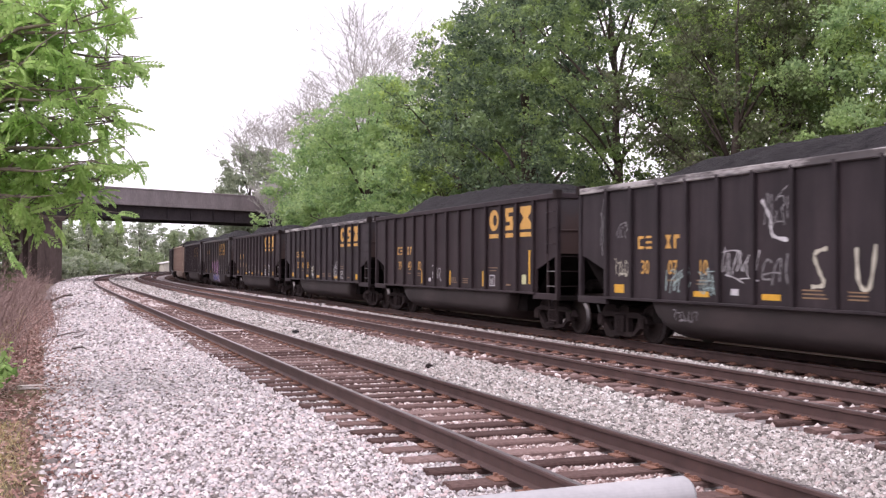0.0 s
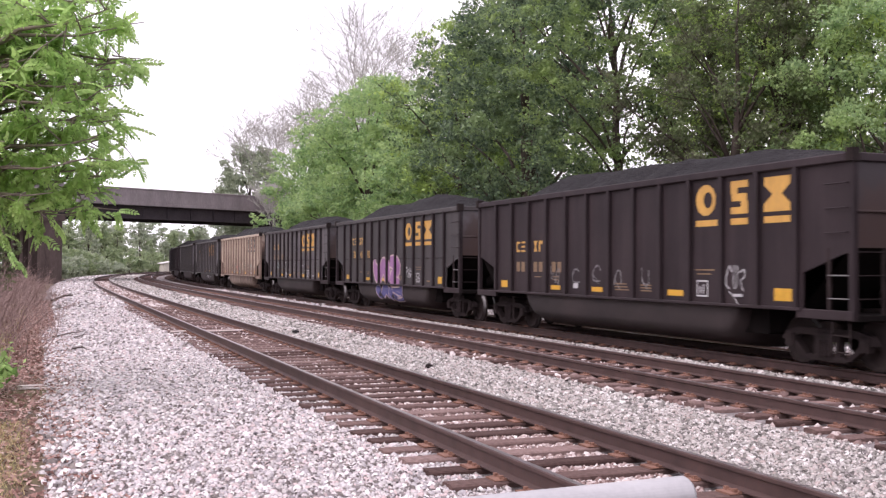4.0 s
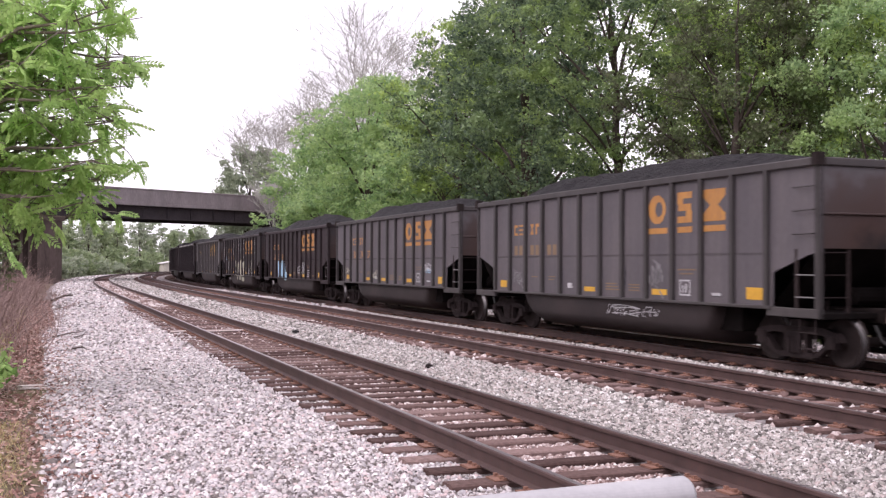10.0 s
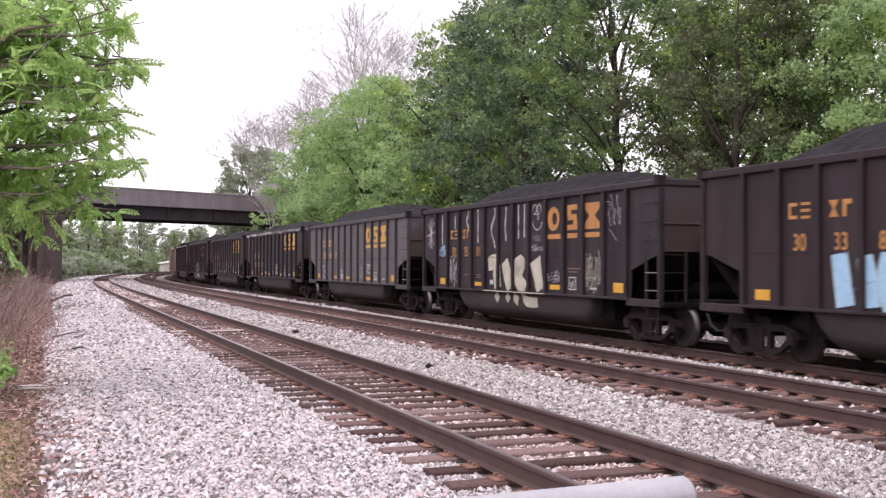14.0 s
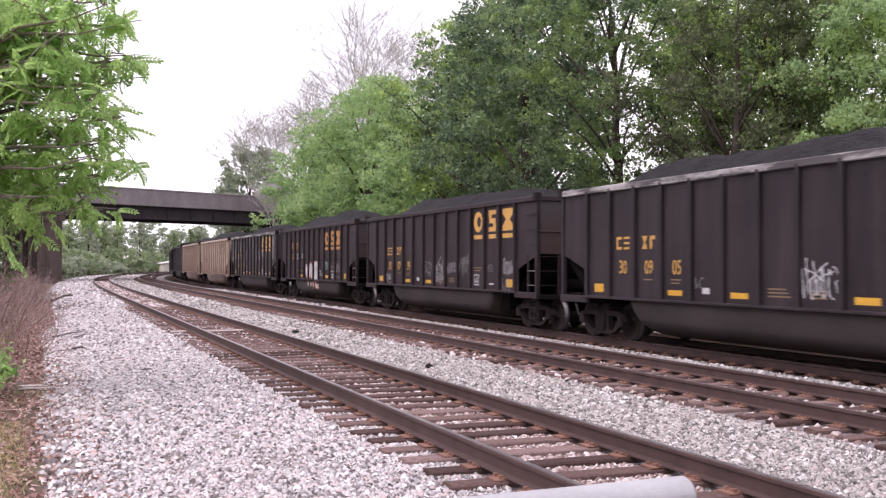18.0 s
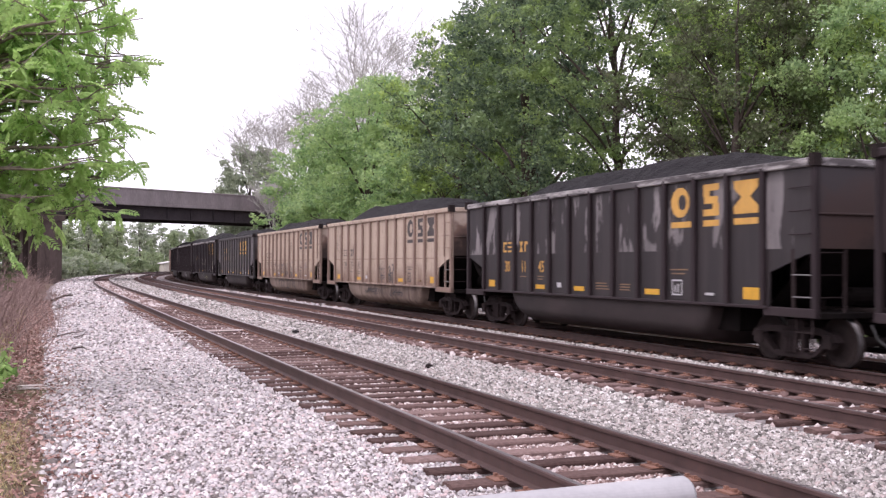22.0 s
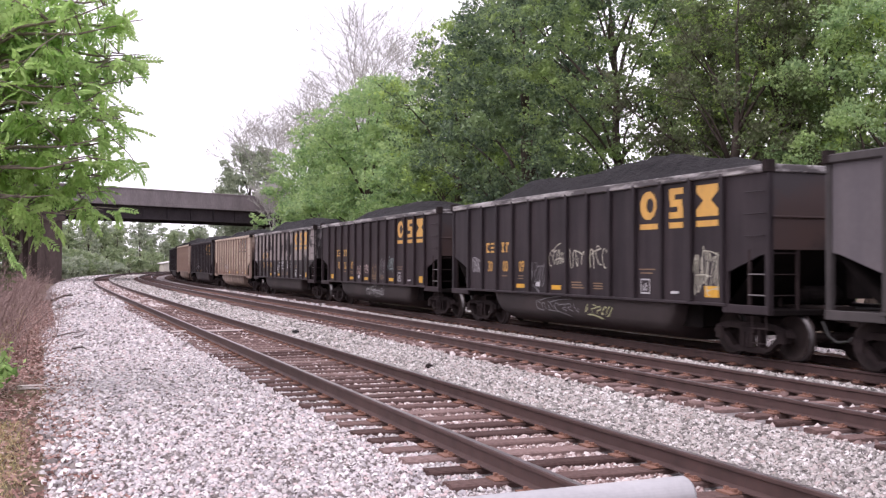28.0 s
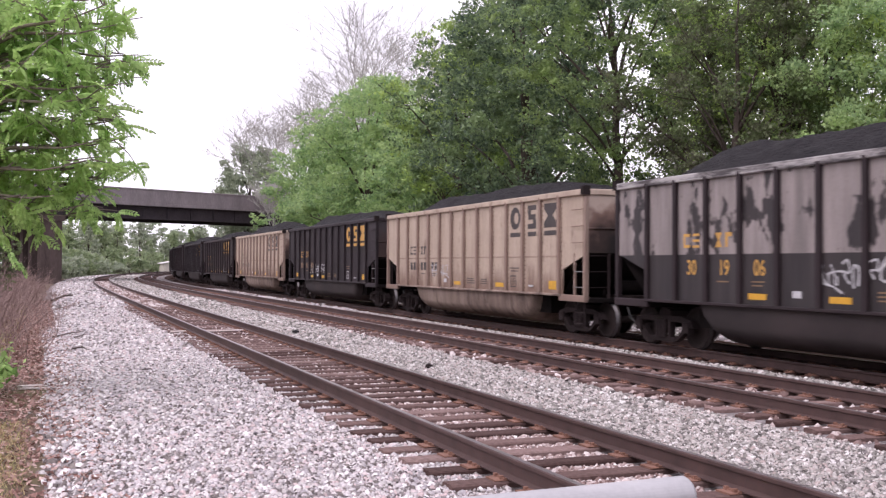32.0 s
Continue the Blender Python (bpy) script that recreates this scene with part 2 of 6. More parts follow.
M_INK = surface("black_spray_paint", (0.02, 0.02, 0.025), (0.05, 0.05, 0.055), 2, 0.55, 0, 20, 0.1, 0.003)
M_OLIVE = surface("yellow_green_spray_paint", (0.42, 0.44, 0.2), (0.6, 0.6, 0.36), 2, 0.55, 0, 20, 0.1, 0.003)
M_TEAL = surface("faded_teal_spray_paint", (0.22, 0.34, 0.33), (0.38, 0.46, 0.44), 2, 0.55, 0, 20, 0.1, 0.003)
M_CREAM = surface("cream_spray_paint", (0.36, 0.34, 0.26), (0.58, 0.56, 0.46), 2.5, 0.6, 0, 14, 0.1, 0.003)
M_GHOST = surface("faded_grey_spray_paint", (0.13, 0.125, 0.13), (0.3, 0.29, 0.295), 3, 0.65, 0, 14, 0.1, 0.003)
M_HOSE = surface("black_rubber_hose", (0.02, 0.02, 0.02), (0.05, 0.048, 0.046), 5, 0.7)
M_CHORD = surface("scuffed_pale_chord", (0.04, 0.035, 0.036), (0.1, 0.088, 0.088), 1.2, 0.7, 0, 9, 0.2, 0.004, (0.5, 1, 3), stain=(0.4, 0.38, 0.37), stain_scale=1.4, stain_range=(0.48, 0.6))
M_TAN_RIB = paint("brown_stained_tan_paint", (0.33, 0.245, 0.2), (0.17, 0.105, 0.082), 0.65, 0.8, (0.1, 0.055, 0.04), (0.58, 0.72))
M_TAN_TUB = paint("grimy_tan_paint", (0.4, 0.31, 0.255), (0.09, 0.06, 0.05), 0.7, 0.8, (0.05, 0.03, 0.025), (0.5, 0.68))
M_GREY_RIB = paint("dark_grey_rib_paint", (0.05, 0.045, 0.045), (0.09, 0.08, 0.078), 0.6, 0.7)


def patchy(name, base, patch, z_from, z_to, level, dust, scale=0.9, stretch=(1.0, 1.0, 0.55)):
    """Paint come off in sheets between two heights of a car's side, base below and above."""
    m, n, l, b = nodes_of(name)
    tc = n.new("ShaderNodeTexCoord")
    sep = n.new("ShaderNodeSeparateXYZ")
    l.new(tc.outputs["Object"], sep.inputs[0])
    t = noise_tex(n, l, scale, 7, "Object", stretch, 0.62)
    k = ramp(n, l, t.outputs[0], [(level, 0.0), (level + 0.02, 1.0)]).outputs[0]
    mr = n.new("ShaderNodeMapRange")
    mr.inputs["From Min"].default_value, mr.inputs["From Max"].default_value = z_from, z_from + 0.01
    l.new(sep.outputs[2], mr.inputs["Value"])
    mh = n.new("ShaderNodeMapRange")
    mh.inputs["From Min"].default_value, mh.inputs["From Max"].default_value = z_to + 0.3, z_to
    l.new(sep.outputs[2], mh.inputs["Value"])
    k = mix(n, l, 1.0, k, mr.outputs[0], "MULTIPLY")
    k = mix(n, l, 1.0, k, mh.outputs[0], "MULTIPLY")
    st = noise_tex(n, l, 1.0, 6, "Object", (3.0, 3.0, 0.3), 0.6)
    dk = ramp(n, l, st.outputs[0], [(0.4, 0.0), (0.7, 0.6)]).outputs[0]
    c = mix(n, l, dk, base, dust)
    fine = noise_tex(n, l, 24.0, 3)
    run = ramp(n, l, st.outputs[0], [(0.35, 0.55), (0.62, 1.0)]).outputs[0]
    pk = mix(n, l, 1.0, mix(n, l, 0.3, patch, fine.outputs[0], "MULTIPLY"), run, "MULTIPLY")
    c = mix(n, l, k, c, pk)
    l.new(c, b.inputs["Base Color"])
    b.inputs["Roughness"].default_value = 0.62
    bump(n, l, k, 0.1, 0.003, b)
    return m


M_PEELED = patchy("peeling_black_paint", (0.02, 0.0155, 0.0165), (0.27, 0.245, 0.245), 2.05, 3.2, 0.545, (0.046, 0.035, 0.036), 1.0, (1.3, 1.3, 0.35))
M_TWOTONE = patchy("grey_over_black_paint", (0.023, 0.0185, 0.0195), (0.37, 0.32, 0.305), 1.97, 3.6, 0.44, (0.06, 0.048, 0.048), 1.0, (1.0, 1.0, 0.6))
M_DRIPS = patchy("grey_paint_with_black_runs", (0.022, 0.019, 0.02), (0.13, 0.116, 0.12), 0.9, 3.6, 0.41, (0.03, 0.026, 0.027), 1.0, (1.5, 1.5, 0.14))


def sooty_end(name, zc, stops):
    """End sheet with a brown and black blot of coal grime, low in its middle."""
    m, n, l, b = nodes_of(name)
    tc = n.new("ShaderNodeTexCoord")
    mp = n.new("ShaderNodeMapping")
    mp.inputs["Location"].default_value = (0, 0.0, -zc * 0.5)
    mp.inputs["Scale"].default_value = (0, 0.32, 0.5)
    l.new(tc.outputs["Object"], mp.inputs[0])
    ln = n.new("ShaderNodeVectorMath")
    ln.operation = "LENGTH"
    l.new(mp.outputs[0], ln.inputs[0])
    t = noise_tex(n, l, 2.2, 5)
    ad = n.new("ShaderNodeMath")
    ad.operation = "MULTIPLY_ADD"
    l.new(t.outputs[0], ad.inputs[0])
    ad.inputs[1].default_value = 0.5
    l.new(ln.outputs["Value"], ad.inputs[2])
    c = ramp(n, l, ad.outputs[0], stops).outputs[0]
    l.new(c, b.inputs["Base Color"])
    b.inputs["Roughness"].default_value = 0.7
    return m


M_TAN_END = sooty_end("sooty_tan_end", 2.0, [(0.54, (0.012, 0.009, 0.008)), (0.7, (0.05, 0.03, 0.024)), (0.88, (0.2, 0.125, 0.098)), (1.15, (0.44, 0.35, 0.285))])
M_BLACK_END = sooty_end("rust_stained_black_end", 2.0, [(0.3, (0.016, 0.011, 0.011)), (0.5, (0.062, 0.034, 0.028)), (0.85, (0.052, 0.034, 0.032)), (1.15, (0.042, 0.034, 0.036))])
M_GREY_END = sooty_end("rust_stained_grey_end", 2.0, [(0.3, (0.016, 0.011, 0.011)), (0.5, (0.07, 0.038, 0.031)), (0.85, (0.07, 0.05, 0.048)), (1.15, (0.105, 0.094, 0.099))])
# near-black: shade inside the car ends put into the colour, over coal grime
M_SHADE_BLACK = surface("shade_black_with_grime", (0.006, 0.005, 0.005), (0.018, 0.014, 0.0135), 2, 0.9, 0, 20, 0.3, 0.01)
M_TANRUST = surface("rusty_rivet_heads", (0.13, 0.075, 0.055), (0.26, 0.17, 0.135), 3, 0.85)
M_FADED = surface("faded_ochre_paint", (0.16, 0.1, 0.06), (0.26, 0.17, 0.09), 2, 0.65, 0, 20, 0.1, 0.003)

# dull, dusty surfaces hardly shine
for m in (M_SHADE_BLACK, M_TRUCK, M_WHEEL, M_UNDER, M_COAL, M_FOULED_SHADED, M_BALLAST, M_SOIL, M_STONE, M_STONE_GREY, M_STONE_BROWN, M_TIE, M_TWIG, M_BARK, M_LITTER, M_PIER, M_GIRDER):
    m.node_tree.nodes["Principled BSDF"].inputs["Specular IOR Level"].default_value = 0.08

# ---- mesh helpers ----
class Shape:
    """Collects boxes, tubes and plates into one mesh."""

    def __init__(self):
        self.v, self.f, self.mi, self.cur = [], [], [], 0

    def add(self, verts, faces):
        o = len(self.v)
        self.v += [tuple(p) for p in verts]
        self.f += [tuple(o + i for i in q) for q in faces]
        self.mi += [self.cur] * len(faces)
        return self

    def box(self, x0, x1, y0, y1, z0, z1, c=0.0):
        """A box; c chamfers the four long edges of its longest axis."""
        if c <= 0:
            p = [(x, y, z) for x in (x0, x1) for y in (y0, y1) for z in (z0, z1)]
            return self.add(p, [(0, 1, 3, 2), (4, 6, 7, 5), (0, 4, 5, 1), (2, 3, 7, 6), (0, 2, 6, 4), (1, 5, 7, 3)])
        d = (x1 - x0, y1 - y0, z1 - z0)
        ax = d.index(max(d))
        lo, hi = (x0, y0, z0), (x1, y1, z1)
        a, b = [i for i in range(3) if i != ax]
        ring = [(lo[a] + c, lo[b]), (hi[a] - c, lo[b]), (hi[a], lo[b] + c), (hi[a], hi[b] - c), (hi[a] - c, hi[b]), (lo[a] + c, hi[b]), (lo[a], hi[b] - c), (lo[a], lo[b] + c)]
        p = []
        for e in (lo[ax], hi[ax]):
            for u, w in ring:
                q = [0, 0, 0]
                q[ax], q[a], q[b] = e, u, w
                p.append(q)
        fs = [(i, (i + 1) % 8, 8 + (i + 1) % 8, 8 + i) for i in range(8)] + [tuple(range(7, -1, -1)), tuple(range(8, 16))]
        if ax == 1:
            fs = [tuple(reversed(q)) for q in fs]
        return self.add(p, fs)

    def tube(self, path, r, n=8, cap=True):
        """A round bar through the points of path; r is one radius or one for each point."""
        rs = r if isinstance(r, (list, tuple)) else [r] * len(path)
        pts = [Vector(p) for p in path]
        p = []
        for i, c in enumerate(pts):
            d = (pts[min(i + 1, len(pts) - 1)] - pts[max(i - 1, 0)]).normalized()
            a = d.orthogonal().normalized() if abs(d.z) > 0.9 else d.cross(Vector((0, 0, 1))).normalized()
            b = d.cross(a)
            for k in range(n):
                t = 2 * math.pi * k / n
                p.append(c + (a * math.cos(t) + b * math.sin(t)) * rs[i])
        f = [(i * n + k, i * n + (k + 1) % n, (i + 1) * n + (k + 1) % n, (i + 1) * n + k) for i in range(len(pts) - 1) for k in range(n)]
        if cap:
            f += [tuple(range(n - 1, -1, -1)), tuple((len(pts) - 1) * n + k for k in range(n))]
        return self.add(p, f)

    def plate(self, outline, y0, y1):
        """A flat plate with an outline in x, z between two y."""
        n = len(outline)
        p = [(x, y0, z) for x, z in outline] + [(x, y1, z) for x, z in outline]
        f = [tuple(range(n)), tuple(range(2 * n - 1, n - 1, -1))] + [(i, n + i, n + (i + 1) % n, (i + 1) % n) for i in range(n)]
        return self.add(p, f)

    def lathe(self, profile, n, axis="y"):
        """A turned body; profile of (radius, along the axis)."""
        p = []
        for r, h in profile:
            for k in range(n):
                t = 2 * math.pi * k / n
                p.append((r * math.cos(t), h, r * math.sin(t)) if axis == "y" else (r * math.cos(t), r * math.sin(t), h))
        m = len(profile)
        f = [(i * n + k, (i + 1) * n + k, (i + 1) * n + (k + 1) % n, i * n + (k + 1) % n) for i in range(m - 1) for k in range(n)]
        return self.add(p, f)

    def mesh(self, name, smooth=False):
        me = bpy.data.meshes.new(name)
        me.from_pydata(self.v, [], self.f)
        me.update()
        if any(self.mi):
            me.polygons.foreach_set("material_index", self.mi)
        if smooth:
            me.polygons.foreach_set("use_smooth", [True] * len(self.f))
        return me


def part(name, data, material, parent=None, label="", at=None):
    """One mesh object under a thing or a part; its materials belong to the object, so that meshes can be shared."""
    me = data.mesh(name) if isinstance(data, Shape) else data
    mats = material if isinstance(material, (list, tuple)) else [material]
    if not me.materials:
        for _ in mats:
            me.materials.append(None)
    ob = new(name, me)
    for slot, m in zip(ob.material_slots, mats):
        slot.link = "OBJECT"
        slot.material = m
    if parent:
        ob.parent = parent
    if at is not None:
        ob.matrix_basis = at
    if label:
        ob["label"] = label
    return ob


def fast_mesh(name, verts, faces, smooth=False):
    """A mesh from arrays: verts (n, 3), faces (m, 3 or 4)."""
    verts, faces = np.asarray(verts, np.float32), np.asarray(faces, np.int32)
    me = bpy.data.meshes.new(name)
    k = faces.shape[1]
    me.vertices.add(len(verts))
    me.vertices.foreach_set("co", verts.ravel())
    me.loops.add(faces.size)
    me.loops.foreach_set("vertex_index", faces.ravel())
    me.polygons.add(len(faces))
    me.polygons.foreach_set("loop_start", np.arange(0, faces.size, k, dtype=np.int32))
    me.polygons.foreach_set("loop_total", np.full(len(faces), k, np.int32))
    if smooth:
        me.polygons.foreach_set("use_smooth", np.ones(len(faces), bool))
    me.update()
    me.validate()
    return me


# ---- the line of the tracks: straight past the camera, bending right far off ----
GAUGE = 0.7525
D2, D3 = 4.637, 9.171
Z2, Z3 = 0.02, -0.15
STEP = 0.25
S = np.arange(-420.0, 640.0, STEP)
KAPPA = np.interp(S, [0, 40, 80, 120, 160, 250, 320], [-0.0002, 0.0, -0.00068, -0.00195, -0.00202, -0.00121, 0])
I0 = int(round(420.0 / STEP))
THETA = np.cumsum(KAPPA) * STEP
THETA += 0.37648 - THETA[I0]
CX = np.cumsum(-np.sin(THETA)) * STEP
CY = np.cumsum(np.cos(THETA)) * STEP
CX += 4.7534 - CX[I0]
CY -= CY[I0]
# length along the train's own track
ARC3 = np.cumsum(STEP * (1 + KAPPA * D3))
ARC3 -= ARC3[I0]


def on_line(s, off):
    """x, y and heading at s along the near track's centre, off metres to its right."""
    x, y, t = np.interp(s, S, CX), np.interp(s, S, CY), np.interp(s, S, THETA)
    return x + np.cos(t) * off, y + np.sin(t) * off, t


def sweep(shape_pts, s_list, off, z, closed=True):
    """Carries a cross-section (across, up) along the line."""
    n = len(shape_pts)
    v, f = [], []
    for s in s_list:
        x, y, t = on_line(s, off)
        for a, u in shape_pts:
            v.append((x + math.cos(t) * a, y + math.sin(t) * a, z + u))
    m = n if closed else n - 1
    for i in range(len(s_list) - 1):
        for k in range(m):
            f.append((i * n + k, i * n + (k + 1) % n, (i + 1) * n + (k + 1) % n, (i + 1) * n + k))
    if closed:
        f += [tuple(range(n - 1, -1, -1)), tuple((len(s_list) - 1) * n + k for k in range(n))]
    sh = Shape()
    sh.add(v, f)
    return sh


S_FINE = [-400, -250, -120, -60, -30, -15] + list(range(-8, 260, 4)) + list(range(270, 620, 20))

# ---- ground ----
def build_ground():
    """One sheet to the horizon, a little uneven near the line, sunk under the ballast."""
    n = 120
    g = np.sinh(np.linspace(-6.2, 6.2, n)) / math.sinh(6.2) * 2500
    X, Y = np.meshgrid(g, g + 30)
    Z = np.full_like(X, -0.42)
    for i in range(n):
        for j in range(n):
            Z[i, j] += 0.05 * noise.noise((X[i, j] * 0.2, Y[i, j] * 0.2, 0))
    v = np.stack([X.ravel(), Y.ravel(), Z.ravel()], 1)
    i = np.arange(n * n).reshape(n, n)
    f = np.stack([i[:-1, :-1].ravel(), i[:-1, 1:].ravel(), i[1:, 1:].ravel(), i[1:, :-1].ravel()], 1)
    ob = part("ground", fast_mesh("ground", v, f, True), M_SOIL)
    tagged(ob, "brown soil with dry grass beside the railway", "ground", kind="structure")


BED = [(-4.65, -0.5), (-4.0, -0.31), (-2.4, -0.27), (-1.4, -0.24), (-1.2, -0.24), (1.2, -0.24), (1.4, -0.24), (2.3, -0.25), (3.2, -0.225), (3.4, -0.225), (5.85, -0.225), (6.05, -0.2), (6.6, -0.17), (6.95, -0.2), (7.1, -0.25), (7.8, -0.37), (10.6, -0.38), (11.6, -0.375), (12.2, -0.36), (12.4, -0.355), (15.5, -0.36), (17.0, -0.6)]


def bed_z(off):
    return np.interp(off, [a for a, b in BED], [b for a, b in BED])


build_ground()
bed = part("ballast_bed", sweep([q for q in BED if q[0] < 7.15], S_FINE, 0, 0, closed=False), M_BALLAST)
tagged(bed, "pale grey and pinkish crushed stone track ballast", "ballast", kind="structure")

# spread out to where the train's shade is taken to end
bed = part("shaded_fouled_ballast_bed", sweep([q for q in BED if 6.9 < q[0] < 12.3], S_FINE, 0, 0.002, closed=False), M_FOULED_SHADED)
tagged(bed, "rust-brown fouled ballast, darkened for the shade under the train", "ballast", kind="structure")

bed = part("far_ballast_bed", sweep([q for q in BED if q[0] > 12.1], S_FINE, 0, 0.004, closed=False), M_BALLAST)
tagged(bed, "pale crushed stone shoulder beyond the train's track", "ballast", kind="structure")

# ---- tracks ----
RAIL = [(-0.07, 0), (0.07, 0), (0.07, 0.012), (0.012, 0.03), (0.01, 0.125), (0.036, 0.138), (0.036, 0.165), (0.028, 0.172), (-0.028, 0.172), (-0.036, 0.165), (-0.036, 0.138), (-0.01, 0.125), (-0.012, 0.03), (-0.07, 0.012)]
HEAD = [(-0.026, 0.0), (0.026, 0.0), (0.026, 0.0025), (-0.026, 0.0025)]
TIE_STEP = 0.56


def tie_mesh(seed):
    rnd = random.Random(seed)
    s = Shape()
    n = 6
    v = []
    for i in range(n + 1):
        a = -1.3 + 2.6 * i / n
        e = 0.012 if i in (0, n) else 0.0
        dz = rnd.uniform(-0.006, 0.006)
        for b, u in ((-0.112 + e, -0.17), (0.112 - e, -0.17), (0.112 - e, -0.012), (0.1 - e, dz * 0.5), (-0.1 + e, dz), (-0.112 + e, -0.012)):
            v.append((a + rnd.uniform(-0.008, 0.008), b + rnd.uniform(-0.004, 0.004), u))
    f = [(i * 6 + k, i * 6 + (k + 1) % 6, i * 6 + 6 + (k + 1) % 6, i * 6 + 6 + k) for i in range(n) for k in range(6)]
    f += [tuple(range(5, -1, -1)), tuple(n * 6 + k for k in range(6))]
    s.add(v, f)
    return s.mesh("tie")


TIE_MESHES = [tie_mesh(i) for i in range(6)]
FAR_TIE = Shape().box(-1.3, 1.3, -0.11, 0.11, -0.12, 0.0).mesh("tie")
PLATE = Shape()
PLATE.box(-0.18, 0.18, -0.095, 0.095, 0.0, 0.018, 0.008)
for a in (-0.105, 0.105):
    for b in (-0.055, 0.055):
        PLATE.box(a - 0.016, a + 0.016, b - 0.016, b + 0.016, 0.018, 0.045)
for a in (-0.088, 0.088):
    PLATE.box(a - 0.015, a + 0.015, -0.095, 0.095, 0.018, 0.03)
PLATE_MESH = PLATE.mesh("tie_plate")


def track(name, off, z, picked, label):
    """Two rails on tie plates and timber ties; picked: the stretch whose ties are single parts."""
    t = tagged(new(name), label, "railway track", kind="structure")
    for side in (-GAUGE, GAUGE):
        rail = part("rail", sweep(RAIL, S_FINE, off + side, z - 0.1745), M_RAIL, t)
        part("rail_head", sweep(HEAD, S_FINE, off + side, z - 0.0025), M_RAILHEAD, rail, "worn grey running surface")
    rnd = random.Random(name)
    rest = Shape()
    plates = Shape()
    for i in range(int(-60 / TIE_STEP), int(230 / TIE_STEP)):
        s = i * TIE_STEP + rnd.uniform(-0.03, 0.03)
        x, y, th = on_line(s, off + rnd.uniform(-0.04, 0.04))
        m = Matrix.Translation((x, y, z - 0.192)) @ Matrix.Rotation(th + rnd.uniform(-0.015, 0.015), 4, "Z")
        if picked[0] <= s <= picked[1]:
            part("tie", rnd.choice(TIE_MESHES), M_TIE, t, at=m)
        else:
            me = FAR_TIE
            o = len(rest.v)
            rest.v += [tuple(m @ p.co) for p in me.vertices]
            rest.f += [tuple(o + k for k in p.vertices) for p in me.polygons]
            rest.mi += [0] * len(me.polygons)
        for side in (-GAUGE, GAUGE):
            if -5 < s < 75:
                x, y, th = on_line(s, off + side)
                pm = Matrix.Translation((x, y, z - 0.192)) @ Matrix.Rotation(th, 4, "Z")
                o = len(plates.v)
                plates.v += [tuple(pm @ p.co) for p in PLATE_MESH.vertices]
                plates.f += [tuple(o + k for k in p.vertices) for p in PLATE_MESH.polygons]
                plates.mi += [0] * len(PLATE_MESH.polygons)
    tagged(part("far_ties", rest, M_TIE, t), kind="stuff")
    tagged(part("tie_plates", plates, M_TIE_RUST, t, "rusty tie plates and spikes"), kind="stuff")
    return t


track("track_1", 0.0, 0.0, (-2, 75), "rusted near railway track on weathered brown timber ties")
track("track_2", D2, Z2, (2, 70), "rusted middle railway track on weathered timber ties")
track("track_3", D3, Z3, (10, 30), "railway track under the coal train")


# ---- stones of the ballast ----
def stones(name, s0, s1, o0, o1, per_m2, size, seed, label, mat=None, thin=0.0):
    """Loose crushed stones strewn on the bed, each a crooked six-pointed lump."""
    rng = np.random.default_rng(seed)
    n = int((s1 - s0) * (o1 - o0) * per_m2)
    s, o = rng.uniform(s0, s1, n), rng.uniform(o0, o1, n)
    keep = np.ones(n, bool)
    for off in (0.0, D2):
        k = np.abs(((s / TIE_STEP) + 0.5) % 1 - 0.5) * TIE_STEP
        on_tie = (np.abs(o - off) < 1.3) & (k < 0.105) & (rng.random(n) < np.where(np.abs(o - off) > 0.85, 0.6, 0.76))
        on_rail = np.abs(np.abs(o - off) - GAUGE) < 0.1
        keep &= ~(on_tie | on_rail)
    if thin:
        keep &= rng.random(n) < ((o - o0) / (o1 - o0)) ** thin
    s, o = s[keep], o[keep]
    n = len(s)
    x, y, t = on_line(s, o)
    r = rng.uniform(size[0], size[1], n) * rng.choice([0.7, 1.0, 1.0, 1.3], n)
    base = np.array([(1, 0, -0.3), (0, 1, -0.3), (-1, 0, -0.3), (0, -1, -0.3), (0, 0, 0.95), (0, 0, -1), (0.68, 0.68, 0.55), (-0.68, -0.68, 0.5)], float)
    v = base[None] * (1 + rng.uniform(-0.28, 0.28, (n, 8, 3)))
    v *= np.stack([rng.uniform(0.75, 1.25, n), rng.uniform(0.75, 1.2, n), rng.uniform(0.6, 0.95, n)], 1)[:, None]
    ang = rng.uniform(0, 6.28, n)
    ca, sa = np.cos(ang)[:, None], np.sin(ang)[:, None]
    v = np.stack([v[:, :, 0] * ca - v[:, :, 1] * sa, v[:, :, 0] * sa + v[:, :, 1] * ca, v[:, :, 2]], 2) * r[:, None, None]
    tx, ty = rng.normal(0, 0.24, n)[:, None], rng.normal(0, 0.24, n)[:, None]
    v[:, :, 2] += v[:, :, 0] * tx + v[:, :, 1] * ty
    z = bed_z(o) + r * 0.22
    v += np.stack([x, y, z], 1)[:, None]
    tri = np.array([(0, 6, 4), (6, 1, 4), (0, 1, 6), (1, 2, 4), (2, 7, 4), (7, 3, 4), (2, 3, 7), (3, 0, 4)])
    f = (tri[None] + (np.arange(n) * 8)[:, None, None]).reshape(-1, 3)
    ob = part(name, fast_mesh(name, v.reshape(-1, 3), f), mat or M_STONE)
    tagged(ob, label, "gravel", kind="stuff")


